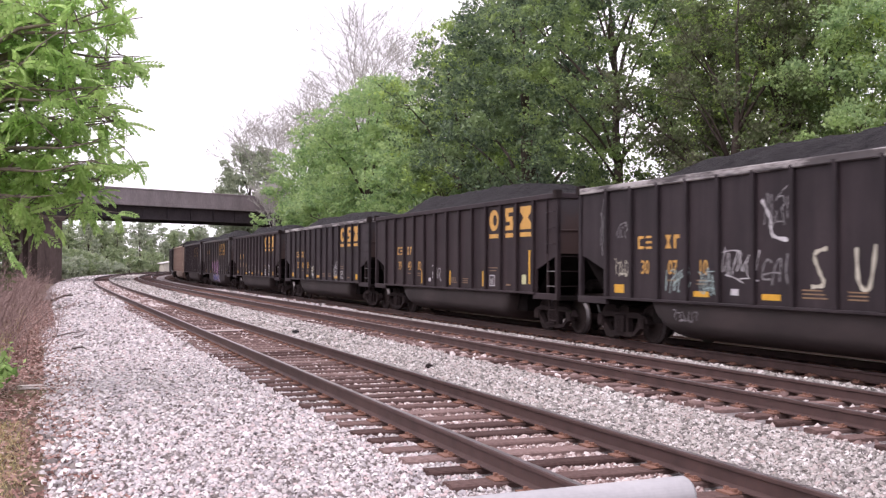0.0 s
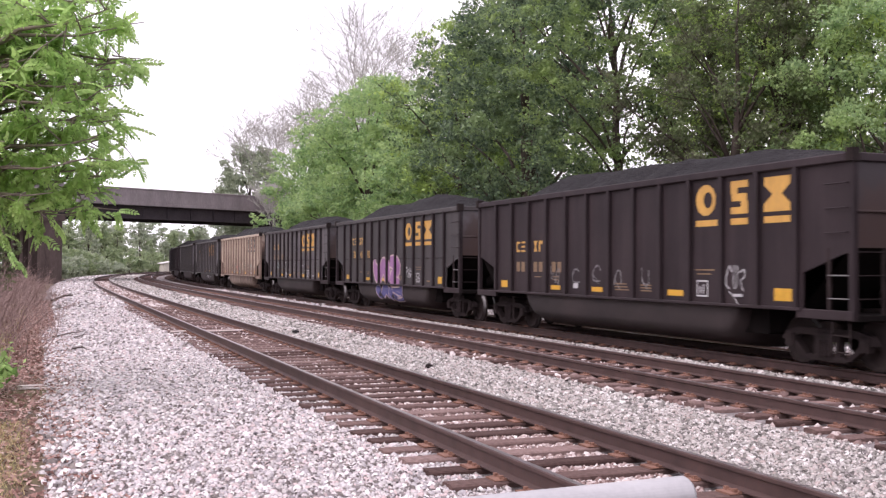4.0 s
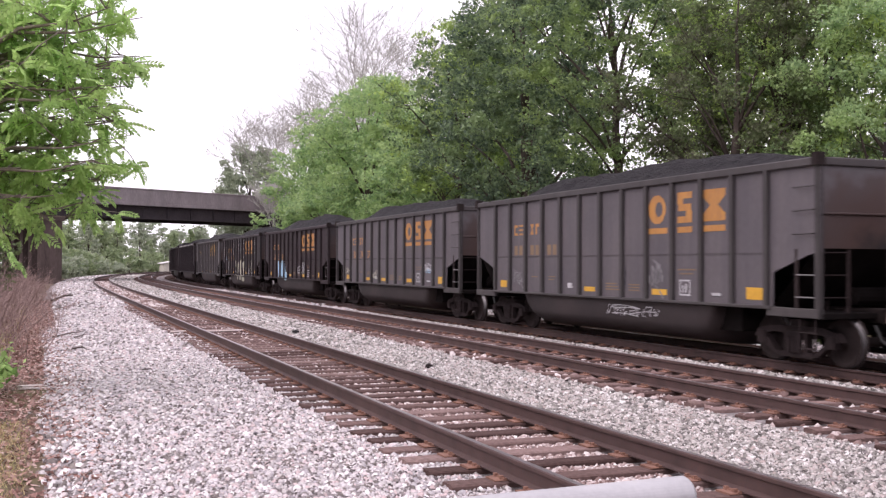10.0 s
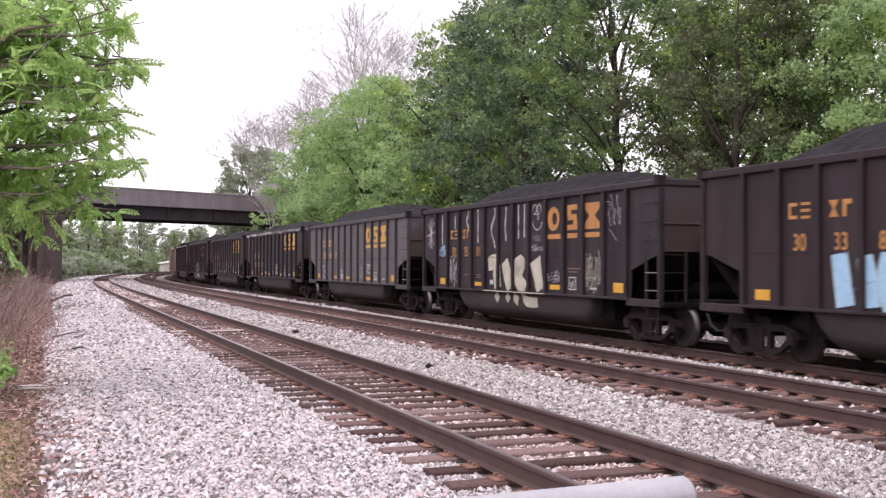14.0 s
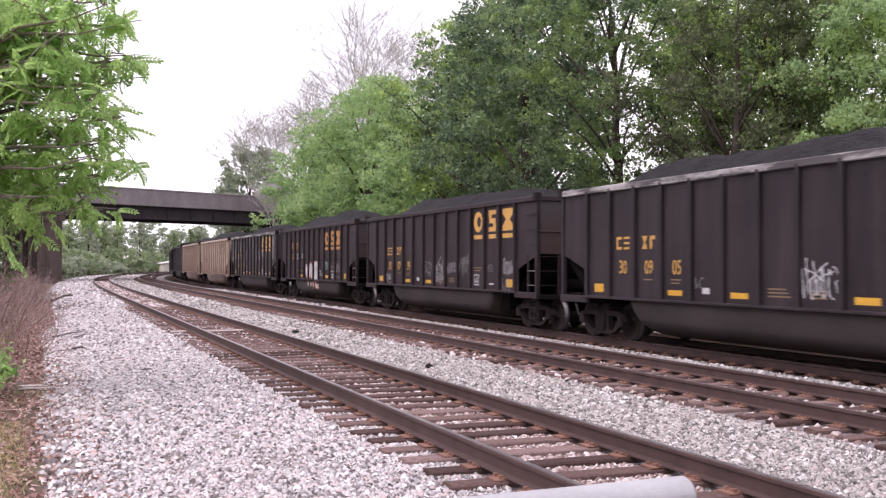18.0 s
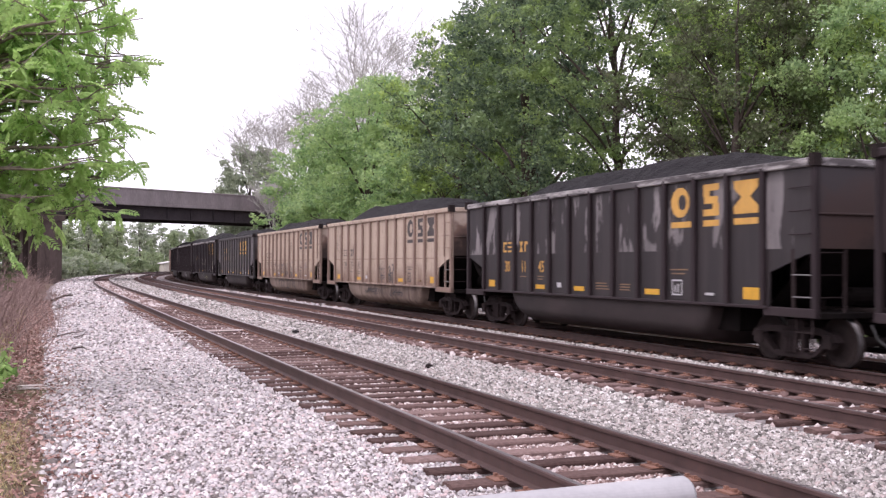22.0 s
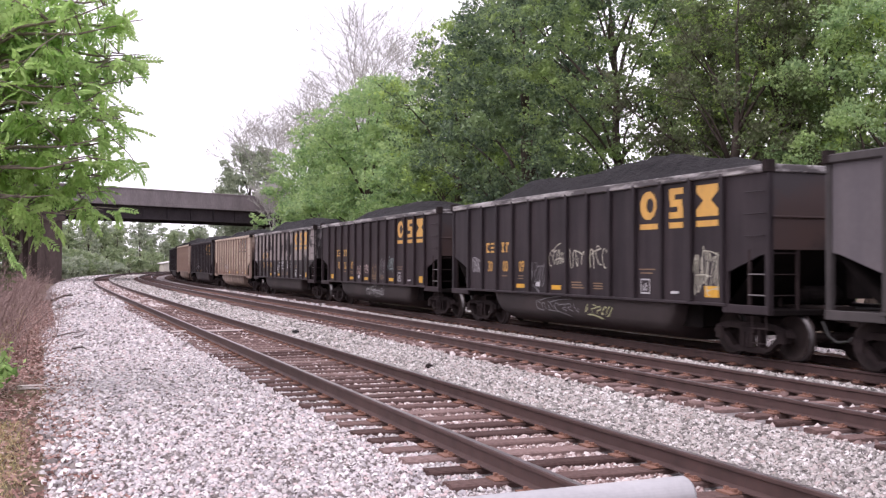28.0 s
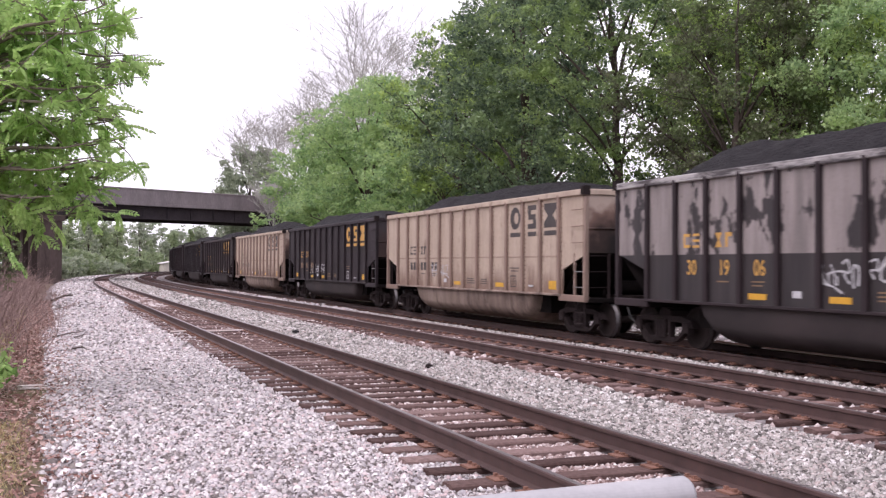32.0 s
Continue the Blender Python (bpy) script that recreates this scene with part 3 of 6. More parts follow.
PALE, BROWN = "pale grey, white and pinkish crushed ballast stones", "brown dusty ballast stones between the rails"
for o0, o1, mat, lab in ((-4.0, -0.85, M_STONE, PALE), (-0.66, 0.66, M_STONE_BROWN, BROWN), (0.85, 3.3, M_STONE_GREY, PALE)):
    stones("ballast_stones", 7.5, 13, o0, o1, 920, (0.013, 0.027), int(o0 * 10) + 100, lab, mat)
    stones("ballast_stones", 13, 24, o0, o1, 520, (0.017, 0.032), int(o0 * 10) + 150, lab, mat)
    stones("ballast_stones", 24, 46, o0, o1, 180, (0.026, 0.046), int(o0 * 10) + 200, lab, mat)
    stones("ballast_stones", 46, 110, o0, o1, 26, (0.06, 0.1), int(o0 * 10) + 300, lab, mat)
for o0, o1, mat in ((-4.0, -0.85, M_STONE), (0.85, 3.3, M_STONE_GREY)):
    stones("ballast_stones", 110, 175, o0, o1, 9, (0.1, 0.16), int(o0 * 10) + 400, PALE, mat)
stones("ballast_stones", 4, 40, 3.3, 6.0, 65, (0.03, 0.055), 4, BROWN, M_STONE_BROWN)
stones("ballast_stones", 4, 40, 6.35, 7.0, 340, (0.02, 0.04), 6, "grey crushed ballast stones between the tracks", M_STONE_GREY)
stones("ballast_stones", 4, 34, 7.05, 8.0, 130, (0.025, 0.045), 16, "rust-brown ballast stones beside the train's track", M_FOULED_SHADED)
stones("ballast_stones", 40, 75, 5.6, 7.0, 30, (0.05, 0.09), 5, "grey crushed ballast stones between the tracks")
stones("ballast_stones", 8, 40, 7.6, 10.8, 40, (0.03, 0.055), 7, "rusty fouled ballast stones, darkened for the shade under the train", M_FOULED_SHADED)
stones("ballast_stones", 6, 45, 12.1, 13.6, 70, (0.03, 0.06), 9, "pale ballast stones beyond the train")
stones("ballast_stones", 3, 34, -4.8, -4.0, 300, (0.018, 0.04), 8, "scattered pale ballast stones thinning into the verge", None, 2.0)

# ---- road bridge over the tracks ----
def bridge():
    b = tagged(new("road_bridge"), "dark steel girder road bridge with a concrete parapet over the tracks", "bridge")
    # runs from the near abutment on the far bank of the curve across to the wooded side
    a, e = Vector((-36.8, 104.8)), Vector((-15.8, 127.76))
    d = (e - a).normalized()
    length = (e - a).length
    m = Matrix.Translation((a.x, a.y, 0)) @ Matrix.Rotation(math.atan2(d.y, d.x), 4, "Z")
    b.matrix_basis = m
    part("deck", Shape().box(-16, length + 14, 0.2, 9.0, 7.9, 8.35, 0.04), M_CONCRETE, b)
    for y in (0.0, 8.9):
        part("parapet", Shape().box(-16, length + 14, y, y + 0.3, 8.2, 9.55, 0.03), M_CONCRETE, b, "stained concrete parapet")
        part("coping", Shape().box(-16, length + 14, y - 0.06, y + 0.36, 9.55, 9.72, 0.03), M_CONCRETE, b)
    for y in (0.55, 3.0, 5.5, 8.0):
        g = Shape()
        g.box(-14, length + 12, y - 0.02, y + 0.02, 6.5, 7.9)
        g.box(-14, length + 12, y - 0.2, y + 0.2, 6.44, 6.5)
        g.box(-14, length + 12, y - 0.2, y + 0.2, 7.84, 7.9)
        gi = part("girder", g, M_GIRDER, b)
        st = Shape().box(-0.02, 0.02, -0.16, -0.02, 6.5, 7.84).mesh("stiffener")
        if y == 0.55:
            for i in range(14):
                part("stiffener", st, M_GIRDER, gi, at=pose(-2 + i * 3.0, y, 0))
    part("drip_band", Shape().box(-16, length + 14, -0.1, 0.2, 7.85, 8.2, 0.03), M_CONCRETE, b)
    for px in (-3.4, 34.0):
        for i in range(5):
            part("pier_column", Shape().box(px - 1.15, px + 1.15, 0.3 + i * 1.95, 1.0 + i * 1.95, -0.6, 5.9, 0.06), M_PIER, b)
        part("pier_cap", Shape().box(px - 1.35, px + 1.35, 0.1, 9.0, 5.9, 6.44, 0.05), M_PIER, b)
    return b


bridge()


# ---- small shed far down the line ----
def shed():
    x, y = -60.5, 226.0
    s = tagged(new("shed"), "small cream shed with a pale sloping sheet roof by the tracks", "shed")
    s.matrix_basis = pose(x, y, -0.45, 0, 0, 30)
    part("wall", Shape().box(-1.7, 2.2, -2, 2, 0, 2.2), M_SIDING, s)
    part("roof", Shape().plate([(-2.2, 2.1), (2.6, 2.9), (2.6, 3.08), (-2.2, 2.28)], -2.4, 2.4), M_ROOF, s, "pale sheet roof")
    part("door", Shape().box(-0.5, 0.5, -2.06, -2.003, 0, 2.0), M_GIRDER, s)


shed()


# ---- galvanised guard pipe in front of the camera ----
def guard_pipe():
    g = tagged(new("guard_pipe"), "galvanised steel guard pipe with a blunt cut end", "pipe")
    end, far = Vector((0.54, 2.291, 1.075)), Vector((-2.45, 0.956, 1.075))
    g.location = (end.x, end.y, -0.42)
    base = Vector(g.location)
    way = (far - end).normalized()
    p = [end - base, end - base + way * 0.006, far - base]
    sh = Shape()
    a = p[0]
    sh.tube([a, p[2]], 0.0445, 40)
    part("pipe", sh, M_GALV, g)
    part("end_cap", Shape().tube([a - way * 0.006, a - way * 0.0005], [0.041, 0.0445], 40), M_GALV, g, "flat welded cap")
    for k in (0.35, 1.9):
        q = a + way * k
        part("post", Shape().tube([(q.x, q.y, 0), (q.x, q.y, q.z - 0.03)], 0.03, 14), M_GALV, g)


guard_pipe()

# ---- the coal train ----
CAR_PITCH = 16.179
SIDE_Y = 1.5
TOP_Z = 3.5
# two builds of gondola: half length, first rib, rib spacing
LONG, SHORT = (7.54, 6.2, 1.036), (7.18, 5.85, 0.976)


def rib_places(kind):
    return [kind[1] - kind[2] * i for i in range(13)]


def car_meshes(kind):
    """The shared meshes of one build of car; x runs to the leading end, the camera looks at the side with -y."""
    k = {}
    e = kind[0]
    cut = [(0, 2.0), (0.3, 1.94), (1.2, 1.64), (1.22, 1.03)]
    out = [(-e, TOP_Z)] + [(-e + a, b) for a, b in cut] + [(e - a, b) for a, b in reversed(cut)] + [(e, TOP_Z)]
    k["side"] = Shape().plate(out, -0.02, 0.02).mesh("side_sheet")
    s = Shape()
    s.box(e - 0.09, e - 0.05, -1.48, 1.48, 2.05, 3.5)
    s.box(e - 0.05, e - 0.02, -1.45, 1.45, 2.62, 2.66, 0.01)
    k["end"] = s.mesh("end_sheet")
    sl = Shape()
    sl.add([(e - 0.09, -1.47, 2.08), (e - 0.09, 1.47, 2.08), (e - 1.32, 1.47, 1.0), (e - 1.32, -1.47, 1.0), (e - 0.05, -1.47, 2.05), (e - 0.05, 1.47, 2.05), (e - 1.28, 1.47, 0.97), (e - 1.28, -1.47, 0.97)],
           [(0, 1, 2, 3), (4, 7, 6, 5), (0, 4, 5, 1), (3, 2, 6, 7)])
    k["slope"] = sl.mesh("slope_sheet")
    k["rib"] = Shape().box(-0.055, 0.055, -0.085, 0.0, 1.05, 3.5, 0.012).mesh("rib")
    k["chord"] = Shape().box(-e, e, -0.1, 0.03, 3.44, 3.585, 0.018).mesh("top_chord")
    k["endchord"] = Shape().box(-0.1, 0.0, -1.49, 1.49, 3.44, 3.585, 0.018).mesh("end_chord")
    k["cap"] = Shape().box(-0.14, 0.03, -0.12, 0.08, 3.44, 3.655, 0.02).mesh("corner_cap")
    k["post"] = Shape().box(-0.12, 0.0, -0.06, 0.05, 0.92, 3.46, 0.012).mesh("corner_post")
    k["sill"] = Shape().box(-e + 1.2, e - 1.2, -0.1, 0.05, 0.985, 1.045, 0.012).mesh("side_sill")
    k["endsill"] = Shape().box(e - 1.32, e, -0.07, 0.05, 0.87, 1.03, 0.012).mesh("end_sill")
    k["platform"] = Shape().box(e - 1.32, e, -1.5, 1.5, 0.86, 0.96, 0.01).mesh("end_platform")
    k["stile"] = Shape().box(-0.03, 0.03, -0.03, 0.03, 0.96, 2.05, 0.008).mesh("ladder_stile")
    k["tallstile"] = Shape().box(-0.03, 0.03, -0.02, 0.02, 2.05, 3.44, 0.008).mesh("ladder_stile")
    k["siderung"] = Shape().tube([(e - 0.6, -1.53, 0), (e - 0.05, -1.53, 0)], 0.013, 6).mesh("ladder_rung")
    k["endrung"] = Shape().tube([(e - 0.06, -1.45, 0), (e - 0.06, -0.86, 0)], 0.013, 6).mesh("ladder_rung")
    # brake gear on the platform: air reservoir and hand-brake housing
    k["tank"] = Shape().tube([(e - 0.62, -0.35, 1.22), (e - 0.62, -0.28, 1.22), (e - 0.62, 0.5, 1.22), (e - 0.62, 0.57, 1.22)], [0.1, 0.17, 0.17, 0.1], 14).mesh("air_reservoir")
    k["braket"] = Shape().box(e - 0.3, e - 0.12, 0.45, 0.95, 1.15, 1.75, 0.03).mesh("brake_housing")
    ld = Shape()
    for z in (0.35, 0.62):
        ld.tube([(e - 0.52, -1.52, z), (e - 0.12, -1.52, z)], 0.013, 6)
    for x in (e - 0.52, e - 0.12):
        ld.tube([(x, -1.52, 0.33), (x, -1.52, 0.95)], 0.014, 6)
    k["step"] = ld.mesh("sill_step")
    k["grab"] = Shape().tube([(-0.24, -1.52, 0), (-0.24, -1.6, 0), (0.24, -1.6, 0), (0.24, -1.52, 0)], 0.013, 6).mesh("grab_iron")
    # the bathtub belly, rounded below, between the trucks
    prof = [(-math.cos(math.pi * i / 16), -math.sin(math.pi * i / 16) ** 0.42) for i in range(17)]
    w = e - 3.05
    rows = [(-w, 0.0), (-w + 0.1, 0.5), (-w + 0.28, 0.85), (-w + 0.55, 1.0), (w - 0.55, 1.0), (w - 0.28, 0.85), (w - 0.1, 0.5), (w, 0.0)]
    v, f = [], []
    for x, g in rows:
        for c, d in prof:
            v.append((x, c * 1.46, 0.99 + d * (0.06 + 0.77 * g)))
    n = len(prof)
    for i in range(len(rows) - 1):
        for j in range(n - 1):
            f.append((i * n + j, (i + 1) * n + j, (i + 1) * n + j + 1, i * n + j + 1))
    t = Shape()
    t.add(v, f)
    k["tub"] = t.mesh("tub", True)
    # box added to darken the gap between tub and truck
    k["web"] = Shape().box(e - 3.3, e - 2.56, -1.12, 1.12, 0.5, 0.98, 0.03).mesh("underframe_web")
    k["centre"] = Shape().box(-e - 0.1, e + 0.1, -0.3, 0.3, 0.78, 1.02, 0.02).mesh("centre_sill")
    c = Shape()
    c.box(e - 0.1, e + 0.52, -0.09, 0.09, 0.72, 0.92, 0.02)
    c.box(e + 0.45, e + 0.68, -0.16, 0.13, 0.68, 0.96, 0.04)
    k["coupler"] = c.mesh("coupler")
    k["hose"] = Shape().tube([(e + 0.1, -0.45, 0.75), (e + 0.25, -0.45, 0.5), (e + 0.42, -0.42, 0.4), (e + 0.6, -0.34, 0.42), (e + 0.68, -0.3, 0.5)], 0.028, 6).mesh("brake_hose")
    # cast truck side frame: arch, tension bar, columns and pedestals
    sf = Shape()
    sf.plate([(-1.12, 0.46), (-1.02, 0.6), (-0.7, 0.68), (0.7, 0.68), (1.02, 0.6), (1.12, 0.46), (0.98, 0.44), (0.66, 0.56), (-0.66, 0.56), (-0.98, 0.44)], -0.07, 0.07)
    sf.plate([(-0.46, 0.13), (0.46, 0.13), (0.46, 0.23), (-0.46, 0.23)], -0.075, 0.075)
    for m in (-1, 1):
        sf.box(min(m * 0.2, m * 0.3), max(m * 0.2, m * 0.3), -0.065, 0.065, 0.2, 0.58)
        a = [(0.4, 0.14), (0.56, 0.17), (0.99, 0.46), (0.9, 0.56)]
        sf.plate([(m * x, z) for x, z in (a if m > 0 else a[::-1])], -0.068, 0.068)
        sf.box(min(m * 0.78, m * 1.0), max(m * 0.78, m * 1.0), -0.13, 0.06, 0.34, 0.57, 0.03)
    for x in (-0.12, 0.0, 0.12):
        sf.tube([(x, -0.09, 0.22), (x, -0.09, 0.5)], 0.055, 8)
    sf.box(-0.2, 0.2, -0.12, 0.1, 0.48, 0.62, 0.02)
    k["frame"] = sf.mesh("side_frame")
    k["bolster"] = Shape().box(-0.22, 0.22, -1.0, 1.0, 0.5, 0.8, 0.04).mesh("bolster")
    ws = Shape()
    wp = [(0.075, -0.95), (0.1, -0.95), (0.1, -0.83), (0.13, -0.81), (0.2, -0.80), (0.34, -0.775), (0.37, -0.80), (0.39, -0.815), (0.43, -0.815), (0.435, -0.81), (0.44, -0.72), (0.475, -0.70), (0.475, -0.685), (0.38, -0.68), (0.34, -0.72), (0.2, -0.7), (0.13, -0.66), (0.085, -0.6)]
    pr = [(0.001, -0.95)] + wp + [(r, -a) for r, a in reversed(wp)] + [(0.001, 0.95)]
    ws.lathe(pr, 16)
    ws.mi = [1 if i // 16 in (10, 26) else 0 for i in range(len(ws.f))]
    k["wheelset"] = ws.mesh("wheelset", True)
    rv = Shape()
    for i in range(22):
        z = 1.0 + i * 0.115
        rv.box(-0.09, -0.03, -0.072, -0.06, z - 0.022, z + 0.022)
    k["rivets"] = rv.mesh("riveted_strip")
    sm = Shape()
    for i in range(int((2 * e - 2.6) / 0.115)):
        x = -e + 1.3 + i * 0.115
        sm.box(x, x + 0.045, -0.03, -0.02, 1.955, 1.995)
    k["seam"] = sm.mesh("riveted_seam")
    rr = Shape()
    for i in range(20):
        for x in (-0.1, 0.075):
            rr.box(x, x + 0.028, -0.008, 0.0, 1.14 + i * 0.118, 1.172 + i * 0.118)
    k["ribrivets"] = rr.mesh("riveted_strip")
    return k


KITS = {LONG: car_meshes(LONG), SHORT: car_meshes(SHORT)}


def coal_mesh(seed, e):
    """A heap along the car: steep ends, an uneven ridge."""
    rng = random.Random(seed)
    nx, ny = 80, 17
    v, f = [], []
    off = seed * 7.3
    hump = rng.uniform(0.68, 0.84)
    front, back = rng.uniform(3.4, 4.8), rng.uniform(3.2, 4.6)
    for i in range(nx):
        x = -e + 0.12 + (2 * e - 0.24) * i / (nx - 1)
        env = min(1.0, (e - 0.5 - x) / front, (x + e - 0.25) / back)
        env = math.sin(max(0.0, env) * math.pi / 2) ** 0.85
        for j in range(ny):
            y = -1.44 + 2.88 * j / (ny - 1)
            q = 1 - abs(y) / 1.44
            z = 3.38 + env * (hump + 0.14 * noise.noise((x * 0.3, off, 0))) * min(1, q * 1.35) ** 0.85
            z += 0.07 * noise.noise((x * 1.2, y * 1.5, off)) * env + 0.045 * noise.noise((x * 4, y * 4, off))
            v.append((x, y, z))
    for i in range(nx - 1):
        for j in range(ny - 1):
            f.append((i * ny + j, (i + 1) * ny + j, (i + 1) * ny + j + 1, i * ny + j + 1))
    sh = Shape()
    sh.add(v, f)
    return sh.mesh("coal_load", True)


COAL = {kind: [coal_mesh(i, kind[0]) for i in range(5)] for kind in (LONG, SHORT)}
TEXTS = {}


def text_mesh(words):
    if words not in TEXTS:
        cu = bpy.data.curves.new("letters", "FONT")
        cu.body, cu.size, cu.align_x, cu.offset = words, 1.0, "CENTER", 0.012
        ob = new("letters", cu)
        me = bpy.data.meshes.new_from_object(ob.evaluated_get(bpy.context.evaluated_depsgraph_get()))
        bpy.data.objects.remove(ob)
        bpy.data.curves.remove(cu)
        co = np.empty(len(me.vertices) * 3, np.float32)
        me.vertices.foreach_get("co", co)
        TEXTS[words] = (co.reshape(-1, 3), [tuple(p.vertices) for p in me.polygons])
    return TEXTS[words]


def lettering(lines):
    """Words on the side facing the camera: (text, x, z, height, squeeze)."""
    s = Shape()
    for words, x, z, high, wide in lines:
        co, fs = text_mesh(words)
        s.add([(x + p[0] * high * 1.42 * wide, -SIDE_Y - 0.026, z + p[1] * high * 1.42) for p in co], fs)
    return s


def flat(s, pts, y=-SIDE_Y - 0.026):
    """A flat painted shape on the side."""
    s.add([(x, y, z) for x, z in pts], [tuple(range(len(pts)))])


def ribbon(s, pts, w, y=-SIDE_Y - 0.027, drop=0.0):
    """A brush stroke of even width through points in x, z."""
    n = len(pts)
    v = []
    for i, (x, z) in enumerate(pts):
        a, b = pts[max(i - 1, 0)], pts[min(i + 1, n - 1)]
        dx, dz = b[0] - a[0], b[1] - a[1]
        q = math.hypot(dx, dz) or 1
        ww = w * (0.75 + 0.25 * math.sin(i * 1.7))
        v += [(x - dz / q * ww / 2, y - drop * i, z + dx / q * ww / 2), (x + dz / q * ww / 2, y - drop * i, z - dx / q * ww / 2)]
    s.add(v, [(2 * i, 2 * i + 1, 2 * i + 3, 2 * i + 2) for i in range(n - 1)])


def emblem(car, mat, xs, z0):
    """The owner's mark as three plain blocks with a bar below each."""
    for i, x in enumerate(xs):
        s = Shape()
        w, z1 = 0.7, z0 + 0.62
        zm = (z0 + z1) / 2
        if i == 0:
            ring = [math.pi * (2 * k + 1) / 12 for k in range(12)]
            c = [(x + w * (0.46 + 0.46 * math.cos(a)), zm + 0.31 * math.sin(a)) for a in ring]
            e = [(x + w * (0.56 + 0.2 * math.cos(a)), zm + 0.16 * math.sin(a)) for a in ring]
            y = -SIDE_Y - 0.026
            s.add([(a, y, b) for a, b in c + e], [(k, (k + 1) % 12, 12 + (k + 1) % 12, 12 + k) for k in range(12)])
        elif i == 1:
            x += 0.08
            w = 0.5
            for a, b, l, r in ((0, 0.13, 0, 0), (0.13, 0.24, 0.3, 0), (0.24, 0.38, 0.03, 0.03), (0.38, 0.49, 0, 0.3), (0.49, 0.62, 0, 0)):
                flat(s, [(x + l, z0 + a), (x + w - r, z0 + a), (x + w - r, z0 + b), (x + l, z0 + b)])
        else:
            flat(s, [(x, z0), (x + w, z0), (x + w, z0 + 0.14), (x + w * 0.68, zm), (x + w * 0.32, zm), (x, z0 + 0.14)])
            flat(s, [(x + w * 0.32, zm), (x + w * 0.68, zm), (x + w, z1 - 0.14), (x + w, z1), (x, z1), (x, z1 - 0.14)])
        flat(s, [(x, z0 - 0.2), (x + w, z0 - 0.2), (x + w, z0 - 0.08), (x, z0 - 0.08)])
        part("painted_mark", s, mat, car)


def swell(pts, n=5):
    """A smooth line through the points."""
    out = []
    for i in range(len(pts) - 1):
        p0, p1, p2, p3 = (pts[max(i - 1, 0)], pts[i], pts[i + 1], pts[min(i + 2, len(pts) - 1)])
        for k in range(n):
            t = k / n
            out.append(tuple(0.5 * (2 * p1[c] + (p2[c] - p0[c]) * t + (2 * p0[c] - 5 * p1[c] + 4 * p2[c] - p3[c]) * t * t + (3 * p1[c] - p0[c] - 3 * p2[c] + p3[c]) * t ** 3) for c in (0, 1)))
    return out + [pts[-1]]


STROKES = [[(0.1, 0.95), (0.2, 0.6), (0.35, 0.2), (0.55, 0.1), (0.62, 0.5)], [(0.15, 0.05), (0.2, 0.5), (0.4, 0.9), (0.65, 0.8), (0.7, 0.05)], [(0.2, 1.0), (0.25, 0.4), (0.45, 0.1), (0.75, 0.25), (0.7, 0.9)], [(0.85, 0.75), (0.5, 0.95), (0.2, 0.6), (0.35, 0.15), (0.9, 0.1)], [(0.1, 0.9), (0.6, 0.95), (0.75, 0.65), (0.4, 0.5), (0.8, 0.1)]]


def on_tub(s):
    """Moves painted shapes in from the side to the belly below the sill."""
    s.v = [(a, -1.46 * math.sqrt(1 - min(0.9, max(0.0, (0.99 - c) / 0.83) ** (2 / 0.42))) - 0.012 + (b + SIDE_Y + 0.027), c) for a, b, c in s.v]


def tag(car, x, z, w, h, mat, seed, width=0.028, strokes=5, tub=False):
    """A hasty spray tag that spells nothing: hooked letters, a crossing line and a flourish."""
    rng = random.Random(seed)
    s = Shape()
    y = -SIDE_Y - 0.027
    lean = rng.uniform(-0.1, 0.25)
    for k in range(strokes):
        st = STROKES[rng.randrange(5)]
        cell, lift, tall = 1.25 / strokes, rng.uniform(-0.08, 0.08), rng.uniform(0.65, 1.0)
        line = []
        for p, q in (st if rng.random() < 0.6 else st[::-1]):
            v = 0.5 + (q - 0.5) * tall + lift + rng.uniform(-0.06, 0.06)
            u = k / strokes + p * cell * 0.85 + (v - 0.5) * lean + rng.uniform(-0.03, 0.03)
            line.append((x + w * u, z + h * v))
        ribbon(s, swell(line, 4), width * rng.uniform(0.8, 1.15), y - 0.0006 * k)
    for k in range(max(1, strokes // 2)):
        a, b = rng.uniform(0, 0.5), rng.uniform(0, 1)
        c = b + rng.uniform(-0.5, 0.5)
        ribbon(s, swell([(x + w * a, z + h * b), (x + w * (a + 0.25), z + h * (b + c) / 2 + 0.03), (x + w * (a + 0.5), z + h * c)], 3), width * 0.8, y - 0.0006 * (strokes + k))
    if tub:
        on_tub(s)
    return part("graffiti", s, mat, car)


def fat(s, pts, extra, y):
    """A swollen spray stroke; pts of (x, z, width), its ends drawn in."""
    line = swell([(a, b) for a, b, c in pts], 6)
    n = len(line)
    v = []
    for i, (a, b) in enumerate(line):
        p, q = line[max(i - 1, 0)], line[min(i + 1, n - 1)]
        dx, dz = q[0] - p[0], q[1] - p[1]
        m = math.hypot(dx, dz) or 1
        w = (np.interp(i / (n - 1) * (len(pts) - 1), range(len(pts)), [c for _, _, c in pts]) + extra) / 2
        v += [(a - dz / m * w, y, b + dx / m * w), (a + dz / m * w, y, b - dx / m * w)]
    s.add(v, [(2 * i, 2 * i + 1, 2 * i + 3, 2 * i + 2) for i in range(n - 1)])


